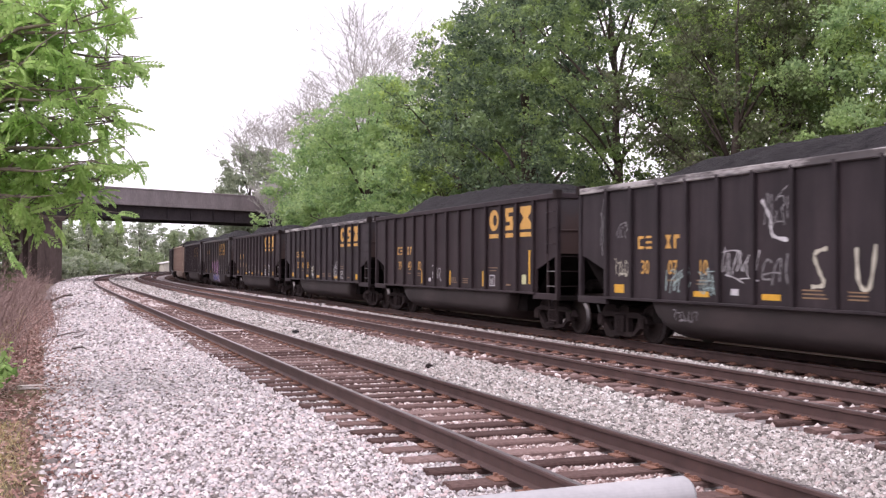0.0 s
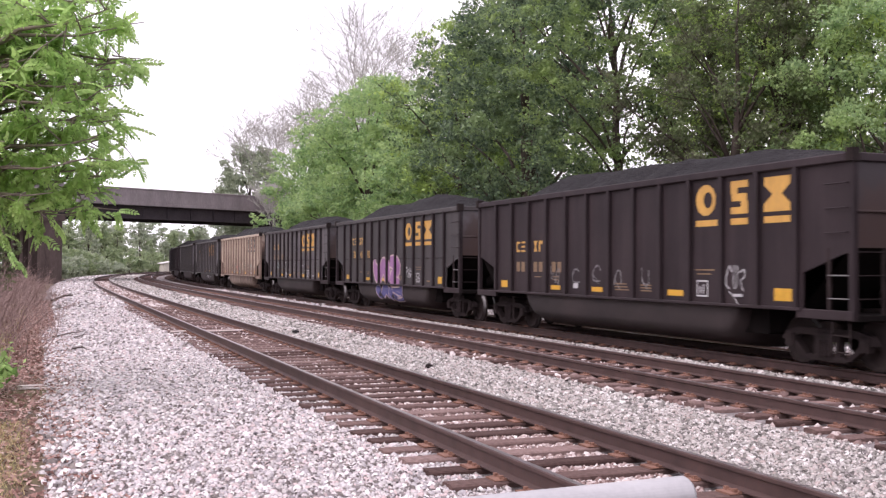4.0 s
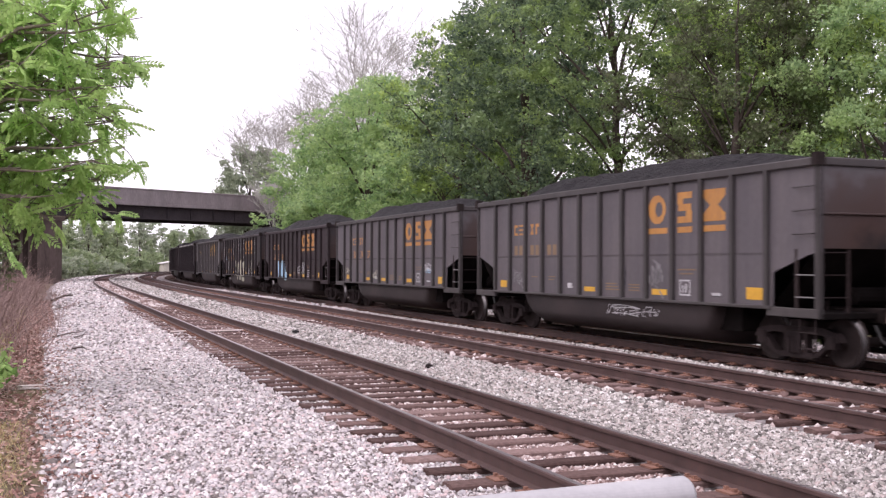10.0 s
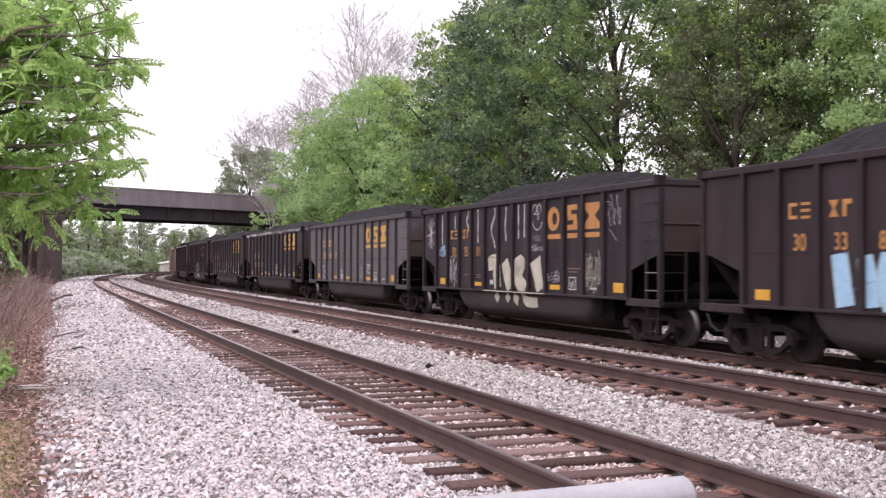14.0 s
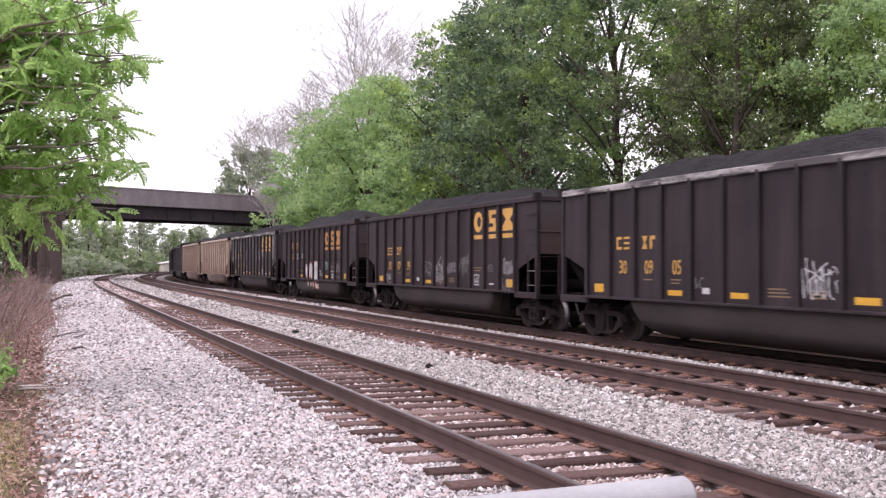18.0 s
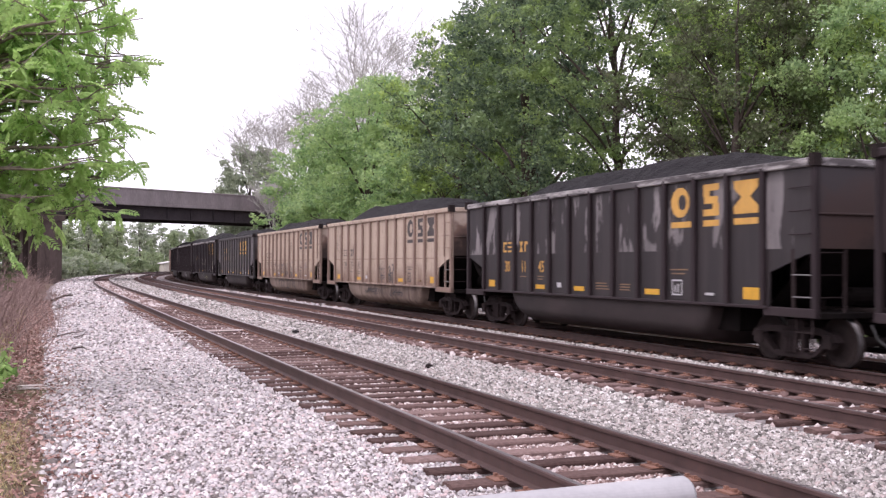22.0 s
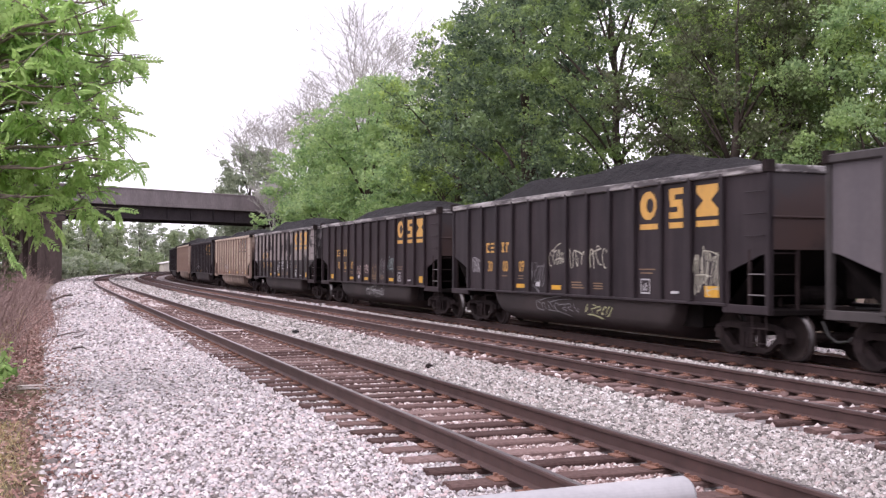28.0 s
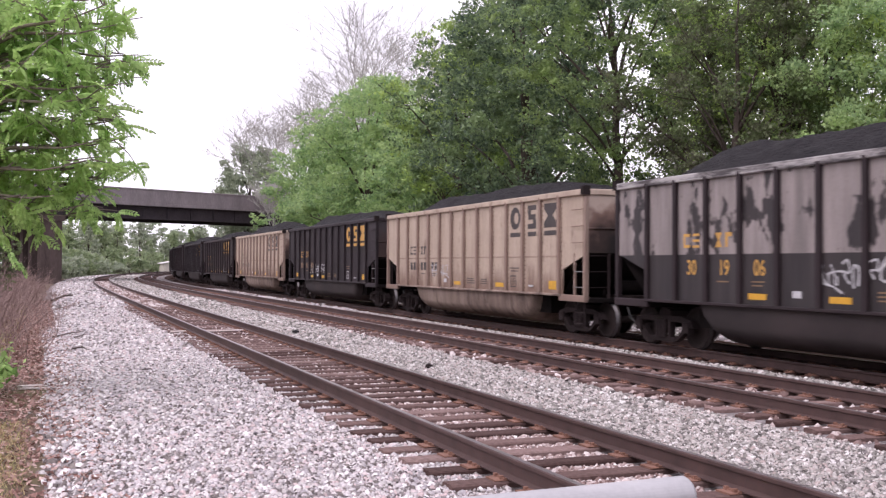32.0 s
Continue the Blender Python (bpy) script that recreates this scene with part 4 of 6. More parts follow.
BULGE = [[(0.03, 1.0, 0.1), (0.05, 0.7, 0.34), (0.13, 0.35, 0.5), (0.2, 0.0, 0.2)], [(0.24, 0.0, 0.22), (0.3, 0.45, 0.42), (0.4, 0.8, 0.4), (0.46, 0.4, 0.34), (0.5, 0.0, 0.2)],
         [(0.56, 0.95, 0.16), (0.56, 0.5, 0.42), (0.62, 0.1, 0.4)], [(0.64, 0.92, 0.28), (0.84, 0.82, 0.46), (0.93, 0.6, 0.4), (0.78, 0.42, 0.36), (0.72, 0.1, 0.36), (0.98, 0.02, 0.2)]]
SLABS = [[(0.02, 0.85, 0.3), (0.16, 0.9, 0.36), (0.18, 0.4, 0.36), (0.2, 0.0, 0.34)], [(0.32, 0.95, 0.3), (0.37, 0.5, 0.38), (0.42, 0.0, 0.3)], [(0.5, 0.75, 0.3), (0.62, 0.9, 0.32), (0.55, 0.4, 0.36), (0.68, 0.0, 0.34)], [(0.84, 1.0, 0.5), (0.88, 0.5, 0.36), (0.92, 0.0, 0.3)]]
COMB = [[(0.06, 1.0, 0.3), (0.12, 0.0, 0.34)], [(0.3, 0.95, 0.26), (0.34, 0.4, 0.36), (0.36, 0.0, 0.3)], [(0.52, 1.0, 0.24), (0.5, 0.5, 0.34), (0.56, 0.0, 0.36)], [(0.68, 0.95, 0.24), (0.74, 0.1, 0.4), (0.95, 0.05, 0.34)]]


def piece(car, x, z, w, h, letters, fill, edge, thick=1.0, rim=0.09, tub=False):
    """A large piece of spray work: swollen letters with an outline, spelling nothing."""
    for k, letter in enumerate(letters):
        a, b = Shape(), Shape()
        y = -SIDE_Y - 0.0265 - 0.0025 * k
        pts = [(x + w * u, z + h * v, t * thick) for u, v, t in letter]
        fat(a, pts, rim, y)
        fat(b, pts, 0.0, y - 0.0012)
        if tub:
            on_tub(a)
            on_tub(b)
        g = part("graffiti_stroke", a, edge, car)
        part("fill", b, fill, g)


def bars(s, x, z, n, high, step=0.3, w=0.2):
    """Unreadable characters as plain bars."""
    for i in range(n):
        flat(s, [(x + i * step, z), (x + i * step + w, z), (x + i * step + w, z + high), (x + i * step, z + high)])


def gondola(kind, look_of, label, number, mark, seed, mark2=None):
    """One coal gondola. look_of: paints of sheets, ribs, chord, ends, tub. number: its three pairs, or None for bars."""
    rng = random.Random(seed)
    sheet, rib, chord, end, tub = look_of
    car = tagged(new("coal_gondola"), label, "railcar", "cars of the coal train")
    k = KITS[kind]
    e = kind[0]
    for sgn, rot in ((-1, 0), (1, 180)):
        m = pose(0, 0, 0, 0, 0, rot)
        at = m @ pose(0, -SIDE_Y, 0)
        part("side_sheet", k["side"], sheet, car, at=at)
        if kind is SHORT or rib is M_TAN_RIB:
            tagged(part("riveted_seam", k["seam"], rib, car, at=at), kind="stuff")
        for x in rib_places(kind):
            part("rib", k["rib"], rib, car, at=at @ pose(x, -0.02, 0))
            if rib is M_TAN_RIB and sgn < 0:
                tagged(part("riveted_strip", k["ribrivets"], M_TANRUST, car, at=at @ pose(x, -0.02, 0)), kind="stuff")
        part("top_chord", k["chord"], chord, car, at=at)
        part("side_sill", k["sill"], tub if tub is not M_TUB else rib, car, at=at)
        part("end_sill", k["endsill"], rib, car, at=at)
        part("end_sill", k["endsill"], rib, car, at=at @ pose(-2 * e + 1.32, 0, 0))
        for x in (-1, 1):
            part("corner_post", k["post"], rib, car, at=at @ pose(e if x > 0 else -e + 0.12, 0, 0))
            if kind is SHORT or rib is M_TAN_RIB:
                tagged(part("riveted_strip", k["rivets"], rib, car, at=at @ pose(e if x > 0 else -e + 0.12, 0, 0)), kind="stuff")
            part("corner_cap", k["cap"], M_UNDER, car, at=at @ pose(e if x > 0 else -e + 0.1, 0, 0))
        part("end_sheet", k["end"], end, car, at=m)
        part("slope_sheet", k["slope"], M_SHADE_BLACK, car, "grimy slope sheet, shade of the end opening put into its black", at=m)
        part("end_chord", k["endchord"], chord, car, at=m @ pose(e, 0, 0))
        part("end_platform", k["platform"], M_SHADE_BLACK, car, at=m)
        for x, y in ((e - 0.6, -1.5), (e - 0.08, -0.86), (e - 1.1, -0.4), (e - 1.1, 0.4)):
            part("ladder_stile", k["stile"], M_TAN_RIB if rib is M_TAN_RIB and y < -1 else M_TRUCK, car, at=m @ pose(x, y, 0))
        if number and number[0] == "39":
            part("ladder_stile", k["tallstile"], rib, car, at=m @ pose(e - 0.6, -1.545, 0))
        for z in (1.22, 1.6):
            part("ladder_rung", k["siderung"], M_RUNG, car, at=m @ pose(0, 0, z))
        for z in (1.22, 1.6, 1.98):
            part("ladder_rung", k["endrung"], M_TRUCK, car, at=m @ pose(0, 0, z))
        if sgn < 0:
            part("air_reservoir", k["tank"], M_SHADE_BLACK, car, at=m)
            part("brake_housing", k["braket"], M_SHADE_BLACK, car, at=m)
        # added dark filler between tub and truck
        part("underframe_web", k["web"], M_SHADE_BLACK, car, at=m)
        part("sill_step", k["step"], M_TRUCK, car, at=m)
        for z in (2.3, 2.7, 3.1):
            part("grab_iron", k["grab"], rib, car, at=m @ pose(e - 0.36, 0, z))
        part("coupler", k["coupler"], M_UNDER, car, at=m)
        part("brake_hose", k["hose"], M_HOSE, car, at=m)
        tr = part("truck", k["bolster"], M_TRUCK, car, at=pose(sgn * -(e - 1.15), 0, 0))
        for yy, r2 in ((-1.0, 0), (1.0, 180)):
            part("side_frame", k["frame"], M_TRUCK, tr, at=pose(0, yy, 0, 0, 0, r2))
        for x in (-0.89, 0.89):
            wheel = part("wheelset", k["wheelset"], [M_WHEEL, M_TREAD], tr, at=pose(x, 0, 0.442))
            WHEELSETS.append(wheel)
    part("tub", k["tub"], tub, car)
    part("centre_sill", k["centre"], M_UNDER, car)
    part("coal_load", COAL[kind][seed % 5], M_COAL, car, "heaped black coal")
    # painted writing and reflectors
    ribs = rib_places(kind)
    pair = [(ribs[i] + ribs[i - 1]) / 2 for i in (11, 10, 9)]
    zi, zn = (2.11, 1.58) if kind is LONG else (2.56, 2.02)
    if number:
        for i, wd in enumerate(number):
            part("car_number", lettering([(wd, pair[i], zn, 0.29, 0.8)]), (mark2 or mark) if i else mark, car, "painted car number")
    else:
        for i in range(3):
            for dx in (-0.26, 0.04):
                s = Shape()
                bars(s, pair[i] + dx, zn, 1, 0.26)
                part("worn_digit", s, M_FADED if mark is not M_DARKLET else mark, car, "faded bar")
    for i in range(4):
        s = Shape()
        x = pair[i // 2] + (-0.27 if i % 2 == 0 else 0.04)
        if i == 0:
            flat(s, [(x, zi), (x + 0.22, zi), (x + 0.22, zi + 0.06), (x, zi + 0.06)])
            flat(s, [(x, zi + 0.22), (x + 0.22, zi + 0.22), (x + 0.22, zi + 0.28), (x, zi + 0.28)])
            flat(s, [(x, zi + 0.06), (x + 0.06, zi + 0.06), (x + 0.06, zi + 0.22), (x, zi + 0.22)])
        elif i == 1:
            for q in (0, 0.115, 0.23):
                flat(s, [(x, zi + q), (x + 0.22, zi + q), (x + 0.22, zi + q + 0.05), (x, zi + q + 0.05)])
        elif i == 2:
            flat(s, [(x, zi), (x + 0.22, zi), (x + 0.13, zi + 0.14), (x + 0.22, zi + 0.28), (x, zi + 0.28), (x + 0.09, zi + 0.14)])
        else:
            flat(s, [(x, zi), (x + 0.08, zi), (x + 0.08, zi + 0.28), (x, zi + 0.28)])
            flat(s, [(x + 0.08, zi + 0.2), (x + 0.2, zi + 0.2), (x + 0.2, zi + 0.28), (x + 0.08, zi + 0.28)])
        part("owner_initial", s, mark, car, "painted bar")
    if kind is LONG:
        emblem(car, mark, [3.28, 4.3, 5.33], 2.72)
    else:
        emblem(car, mark, [2.0, 2.98, 3.93], 2.62)
    fr = ribs[0] - 0.56
    for x, w, h in ((fr - 0.04, 0.56, 0.22), (ribs[12] + 0.3, 0.4, 0.19), (ribs[9] + 0.2, 0.5, 0.11), (ribs[7] + 0.2, 0.5, 0.11), (ribs[3] - 0.8, 0.55, 0.12)):
        if (x == fr - 0.04 or rng.random() < 0.9) and number != ("39", "40", "82"):
            part("reflector", Shape().box(x, x + w, -SIDE_Y - 0.026, -SIDE_Y - 0.018, 1.14, 1.14 + h), M_REFLECT, car, "yellow reflective patch")
    s = Shape()
    x, z = ribs[3] + 0.22, 1.15
    for a, b, c, d in ((0, 0.36, 0, 0.03), (0, 0.36, 0.29, 0.32), (0, 0.03, 0.03, 0.29), (0.33, 0.36, 0.03, 0.29), (0.1, 0.14, 0.06, 0.2), (0.2, 0.24, 0.06, 0.24)):
        flat(s, [(x + a, z + c), (x + b, z + c), (x + b, z + d), (x + a, z + d)])
    part("stencil_box", s, M_WHITE if mark is not M_DARKLET else M_DARKLET, car)
    small = M_FADED if mark is not M_DARKLET else mark
    rows = [(ribs[10] + 0.3, 1.44, 0.36), (ribs[9] + 0.3, 1.45, 0.36), (ribs[9] + 0.3, 1.38, 0.3)]
    rows += [(ribs[6] + 0.22, 1.2 + 0.065 * i, 0.6 - 0.06 * i) for i in range(3)] + [(ribs[5] + 0.25, 1.2 + 0.06 * i, 0.42) for i in range(3)]
    rows += [(ribs[3] + 0.15, 1.66, 0.62), (ribs[3] + 0.22, 1.58, 0.46)]
    for x, z, w in rows:
        s = Shape()
        flat(s, [(x, z), (x + w, z), (x + w, z + 0.026), (x, z + 0.026)])
        part("stencil_line", s, small, car)
    part("bracket", Shape().box(ribs[2] + 0.35, ribs[2] + 0.6, -SIDE_Y - 0.05, -SIDE_Y - 0.018, 1.18, 1.23), M_WHITE if rng.random() < 0.6 else M_FADED, car, "small pale bracket")
    part("car_tag", Shape().box(ribs[8] + 0.35, ribs[8] + 0.57, -SIDE_Y - 0.026, -SIDE_Y - 0.018, 1.2, 1.32), M_WHITE, car, "white tag plate")
    return car


WHEELSETS = []
Y, DK = M_YELLOW, M_DARKLET
BLK = "weathered black coal gondola with faded yellow lettering, loaded with coal"
GRY = "weathered grey coal gondola with yellow lettering, loaded with coal"
TAN = "dirty tan coal gondola with dark lettering, loaded with coal"
P_BLK = (M_BLACK, M_BLACK, M_BLACK, M_BLACK_END, M_TUB)
P_WORN = (M_BLACK, M_BLACK, M_CHORD, M_BLACK_END, M_TUB)
P_BRN = (M_BLACK_B, M_BLACK_B, M_BLACK_B, M_BLACK_END, M_TUB)
P_BRW = (M_BLACK_B, M_BLACK_B, M_CHORD, M_BLACK_END, M_TUB)
P_GRY = (M_GREY, M_GREY_RIB, M_GREY_RIB, M_GREY_END, M_TUB)
P_DGR = (M_GREY_B, M_BLACK_B, M_GREY_RIB, M_GREY_END, M_TUB)
P_TAN = (M_TAN, M_TAN_RIB, M_TAN, M_TAN_END, M_TAN_TUB)
P_PEEL = (M_PEELED, M_BLACK_B, M_CHORD, M_BLACK_END, M_TUB)
P_TWO = (M_TWOTONE, M_BLACK_B, M_CHORD, M_PEELED, M_TUB)
P_DRIP = (M_DRIPS, M_BLACK_B, M_GREY_RIB, M_GREY_END, M_TUB)
# order along the train: build, paints, label, number, lettering
CONSIST = {
    -10: (LONG, P_BLK, BLK, None, Y), -9: (LONG, P_WORN, "black coal gondola with white graffiti scrawls, loaded with coal", ("30", "07", "10"), Y),
    -8: (LONG, P_BRN, BLK, ("39", "40", "82"), Y), -7: (LONG, P_WORN, BLK, ("30", "00", "80"), Y), -6: (LONG, P_BRN, BLK, None, Y),
    -5: (SHORT, P_DGR, "dark grey coal gondola with large violet graffiti, loaded with coal", ("30", "45", "90"), Y),
    -4: (SHORT, P_DRIP, "grey coal gondola with black stains and white graffiti, loaded with coal", None, Y),
    -3: (LONG, P_TAN, "pale tan coal gondola with faded graffiti, loaded with coal", ("39", "82", "84"), DK),
    -2: (SHORT, P_GRY, GRY, None, M_ORANGE), -1: (SHORT, P_GRY, GRY, ("30", "39", "37"), M_ORANGE),
    0: (SHORT, P_BRN, "black coal gondola with light blue graffiti, loaded with coal", ("30", "33", "80"), M_ORANGE),
    1: (SHORT, P_BLK, "black coal gondola with white strokes and pale graffiti, loaded with coal", ("30", "35", "01"), M_ORANGE),
    2: (SHORT, P_GRY, GRY, ("30", "48", "03"), Y), 3: (LONG, P_WORN, BLK, ("30", "09", "05"), Y), 4: (LONG, P_BRN, BLK, ("30", "07", "39"), Y),
    5: (SHORT, P_BRN, "black coal gondola with red and white graffiti, loaded with coal", ("30", "35", "14"), M_ORANGE, M_WHITE),
    6: (LONG, P_PEEL, "black coal gondola with patches of peeled paint, loaded with coal", ("30", "11", "45"), Y),
    7: (LONG, P_TAN, TAN, ("39", "75", "81"), DK), 8: (LONG, P_TAN, "tan coal gondola with black graffiti along its sill, loaded with coal", ("39", "77", "98"), DK),
    9: (SHORT, P_GRY, GRY, None, Y), 10: (LONG, P_WORN, "black coal gondola with pale graffiti tags, loaded with coal", ("30", "00", "09"), Y),
    11: (LONG, P_BRW, BLK, ("30", "22", "07"), Y), 12: (LONG, P_TWO, "two-tone coal gondola, peeling black paint over pale grey", ("30", "19", "06"), Y),
    13: (LONG, P_TAN, TAN, None, DK), 14: (LONG, P_BLK, BLK, None, Y), 15: (LONG, P_TAN, TAN, None, DK), 16: (LONG, P_BRN, BLK, None, Y), 17: (LONG, P_BLK, BLK, None, Y),
    18: (LONG, P_BRN, BLK, None, Y), 19: (SHORT, P_DGR, GRY, None, Y), 20: (LONG, P_BLK, BLK, None, Y), 21: (LONG, P_BLK, BLK, None, Y), 22: (LONG, P_TAN, TAN, None, DK),
    23: (LONG, P_BLK, BLK, None, Y), 24: (LONG, P_BRN, BLK, None, Y), 25: (LONG, P_BLK, BLK, None, Y), 26: (SHORT, P_DGR, GRY, None, Y),
}
# how far a car's leading corner stands from an even spacing, as the builds differ in length
SLACK = {-10: 0.6, -9: 0.85, -8: 0.85, -7: 0.63, -6: 0.97, -5: 1.31, -4: 0.88, -3: 0.47, -2: 0.84, -1: 0.39, 0: -0.04, 1: -0.46, 2: -0.75, 3: -0.98, 4: -0.73, 5: -0.36, 6: -0.89, 7: -0.68, 8: -0.43, 9: -0.2, 10: -0.62, 11: -0.52, 12: -0.28, 13: -0.01}
for n in range(14, 27):
    SLACK[n] = SLACK[n - 1] + (0.26 if CONSIST[n - 1][0] is LONG else -0.43)
CARS = {n: gondola(c[0], c[1], c[2], c[3], c[4], n + 10, *c[5:]) for n, c in CONSIST.items()}

# graffiti, car by car: x, z, width, height, paint, line width, letters
def tags(n, rows, tub=False):
    for i, (x, z, w, h, mat, width, k) in enumerate(rows):
        tag(CARS[n], x, z, w, h, mat, n * 31 + i * 7 + 900, width, k, tub)


W, T, C, G, K = M_WHITE, M_TEAL, M_CREAM, M_GHOST, M_INK
tags(-9, ((-5.95, 1.5, 0.75, 0.42, C, 0.035, 5), (-3.93, 1.17, 0.95, 0.56, T, 0.032, 6), (-2.76, 1.12, 0.69, 0.57, T, 0.03, 6), (-2.02, 1.5, 1.1, 0.6, W, 0.032, 6), (-0.8, 2.4, 0.8, 0.75, G, 0.03, 4), (-0.89, 1.39, 0.96, 0.62, G, 0.045, 3), (-6.6, 1.95, 0.4, 1.3, G, 0.025, 3), (-5.84, 2.34, 0.6, 0.34, G, 0.025, 4)))
tags(-9, ((-3.75, 0.6, 0.92, 0.26, G, 0.028, 5),), True)
for pts in ([(-0.85, 2.95), (-0.62, 2.6), (-0.55, 2.3), (-0.1, 2.2)], [(0.8, 2.05), (0.5, 1.95), (0.62, 1.65), (0.72, 1.45), (0.42, 1.4)], [(1.45, 2.05), (1.5, 1.5), (1.72, 1.42), (1.86, 2.1)]):
    sh = Shape()
    ribbon(sh, swell(pts, 6), 0.09)
    part("graffiti", sh, M_CREAM if pts[0][0] > 0 else M_WHITE, CARS[-9])
tags(-8, ((-1.41, 1.15, 0.85, 0.63, W, 0.035, 4),))
tags(-7, ((-1.99, 1.07, 0.88, 0.7, C, 0.032, 6), (-1.85, 1.12, 0.6, 0.5, W, 0.03, 3), (2.1, 1.15, 0.8, 0.7, W, 0.045, 4)))
tags(-6, ((-3.0, 1.3, 0.6, 0.45, G, 0.03, 2), (-1.9, 1.3, 0.5, 0.45, G, 0.03, 1), (-0.9, 1.3, 0.5, 0.45, G, 0.035, 1), (0.1, 1.3, 0.5, 0.45, G, 0.035, 1), (1.2, 1.3, 0.5, 0.45, G, 0.035, 1), (4.2, 1.2, 0.6, 0.6, W, 0.035, 3)))
tags(-5, ((2.06, 1.26, 0.6, 0.44, W, 0.045, 3),))
tags(-4, ((-3.83, 1.39, 0.75, 0.5, T, 0.05, 3), (-2.37, 1.29, 1.7, 0.73, W, 0.022, 2), (-1.97, 1.0, 1.3, 0.66, W, 0.024, 2), (0.17, 1.16, 0.6, 0.73, W, 0.022, 1), (1.91, 1.22, 1.26, 0.67, W, 0.022, 3)))
tags(-3, ((-7.4, 2.9, 0.9, 0.5, K, 0.03, 5), (-1.98, 1.09, 0.74, 0.84, K, 0.026, 6), (-1.9, 1.15, 0.6, 0.35, T, 0.035, 4), (-1.01, 1.31, 0.8, 0.42, M_REDPAINT, 0.035, 5), (0.16, 1.47, 0.65, 0.4, M_REDPAINT, 0.035, 4), (0.02, 1.07, 0.8, 0.38, T, 0.05, 5), (1.02, 1.79, 0.96, 0.46, K, 0.03, 3), (2.15, 1.43, 0.95, 0.48, K, 0.035, 5), (3.1, 1.4, 0.9, 0.45, K, 0.03, 4), (4.2, 1.35, 1.3, 0.4, T, 0.04, 5)))
tags(-2, ((-4.74, 1.23, 0.75, 0.4, G, 0.035, 5), (1.93, 1.25, 0.65, 0.64, G, 0.06, 4), (0.85, 1.25, 0.25, 0.5, K, 0.04, 2)))
tags(-2, ((0.14, 0.62, 2.2, 0.26, W, 0.028, 9),), True)
tags(-1, ((-5.8, 1.36, 0.75, 0.28, C, 0.03, 5), (-1.91, 1.17, 0.75, 0.36, C, 0.04, 5), (3.93, 1.52, 0.75, 0.3, W, 0.05, 5), (3.98, 1.46, 0.7, 0.16, M_BLUE, 0.04, 3)))
tags(0, ((0.96, 1.24, 0.8, 0.49, W, 0.032, 6), (1.89, 1.16, 0.8, 0.8, W, 0.034, 6), (-3.4, 1.15, 2.0, 0.6, M_NAVY, 0.02, 5)))
tags(1, ((-5.66, 1.99, 0.6, 0.36, M_BLUE, 0.05, 4), (-4.76, 1.08, 0.75, 0.95, W, 0.026, 6), (1.05, 2.1, 0.7, 0.16, W, 0.025, 4), (2.0, 1.27, 0.65, 0.41, W, 0.024, 4), (3.85, 1.1, 0.82, 1.0, C, 0.028, 6), (4.93, 2.55, 0.7, 0.8, W, 0.022, 3)))
tags(2, ((-4.67, 1.13, 0.85, 0.7, W, 0.03, 6), (-1.72, 1.04, 0.75, 0.55, W, 0.034, 6), (1.12, 1.05, 0.8, 0.66, G, 0.034, 8), (2.15, 1.36, 0.6, 0.47, W, 0.05, 4)))
tags(3, ((1.05, 1.13, 0.92, 0.75, W, 0.036, 6), (-2.0, 1.3, 0.3, 0.25, G, 0.025, 2)))
tags(4, ((-5.14, 1.09, 0.6, 0.37, W, 0.026, 4), (-1.01, 1.37, 0.74, 0.5, G, 0.035, 4), (0.08, 1.12, 0.76, 0.74, W, 0.032, 5), (1.06, 1.45, 0.85, 0.46, G, 0.032, 6), (2.1, 1.38, 0.9, 0.7, G, 0.032, 6), (4.31, 1.53, 0.36, 0.26, G, 0.03, 3), (5.3, 1.45, 0.85, 0.52, W, 0.03, 5), (5.3, 0.98, 0.54, 0.45, G, 0.03, 3)))
tags(5, ((2.13, 1.45, 0.5, 0.46, T, 0.035, 5), (1.08, 1.16, 0.24, 0.35, W, 0.035, 2), (4.0, 1.35, 0.6, 0.5, G, 0.035, 4)))
tags(7, ((-6.1, 2.2, 0.65, 0.9, K, 0.022, 2), (-0.05, 1.17, 0.8, 0.55, K, 0.026, 6), (1.14, 1.02, 0.6, 0.85, K, 0.08, 3)))
tags(7, ((-2.12, 0.58, 2.5, 0.28, K, 0.04, 7), (1.2, 0.58, 1.6, 0.28, K, 0.04, 4)), True)
tags(8, ((-2.3, 0.98, 1.6, 0.85, K, 0.05, 5), (-1.0, 1.0, 1.5, 0.85, K, 0.06, 5), (0.3, 1.0, 1.5, 0.9, K, 0.08, 5), (4.23, 1.38, 0.7, 0.36, G, 0.04, 3), (1.33, 2.1, 0.12, 1.2, K, 0.025, 1), (-7.2, 2.5, 0.6, 0.7, K, 0.025, 2)))
tags(8, ((-2.14, 0.5, 4.3, 0.42, K, 0.04, 6),), True)
tags(10, ((-6.0, 1.5, 0.6, 0.5, W, 0.03, 4), (-2.04, 1.19, 0.85, 0.7, G, 0.026, 5), (-1.02, 1.72, 0.85, 0.45, C, 0.034, 5), (0.05, 1.66, 0.9, 0.55, C, 0.04, 3), (1.05, 1.66, 0.9, 0.55, C, 0.04, 3), (5.19, 1.15, 0.95, 1.0, C, 0.034, 6)))
tags(10, ((-1.88, 0.57, 2.4, 0.28, G, 0.03, 7), (0.74, 0.57, 1.3, 0.28, M_OLIVE, 0.035, 5)), True)
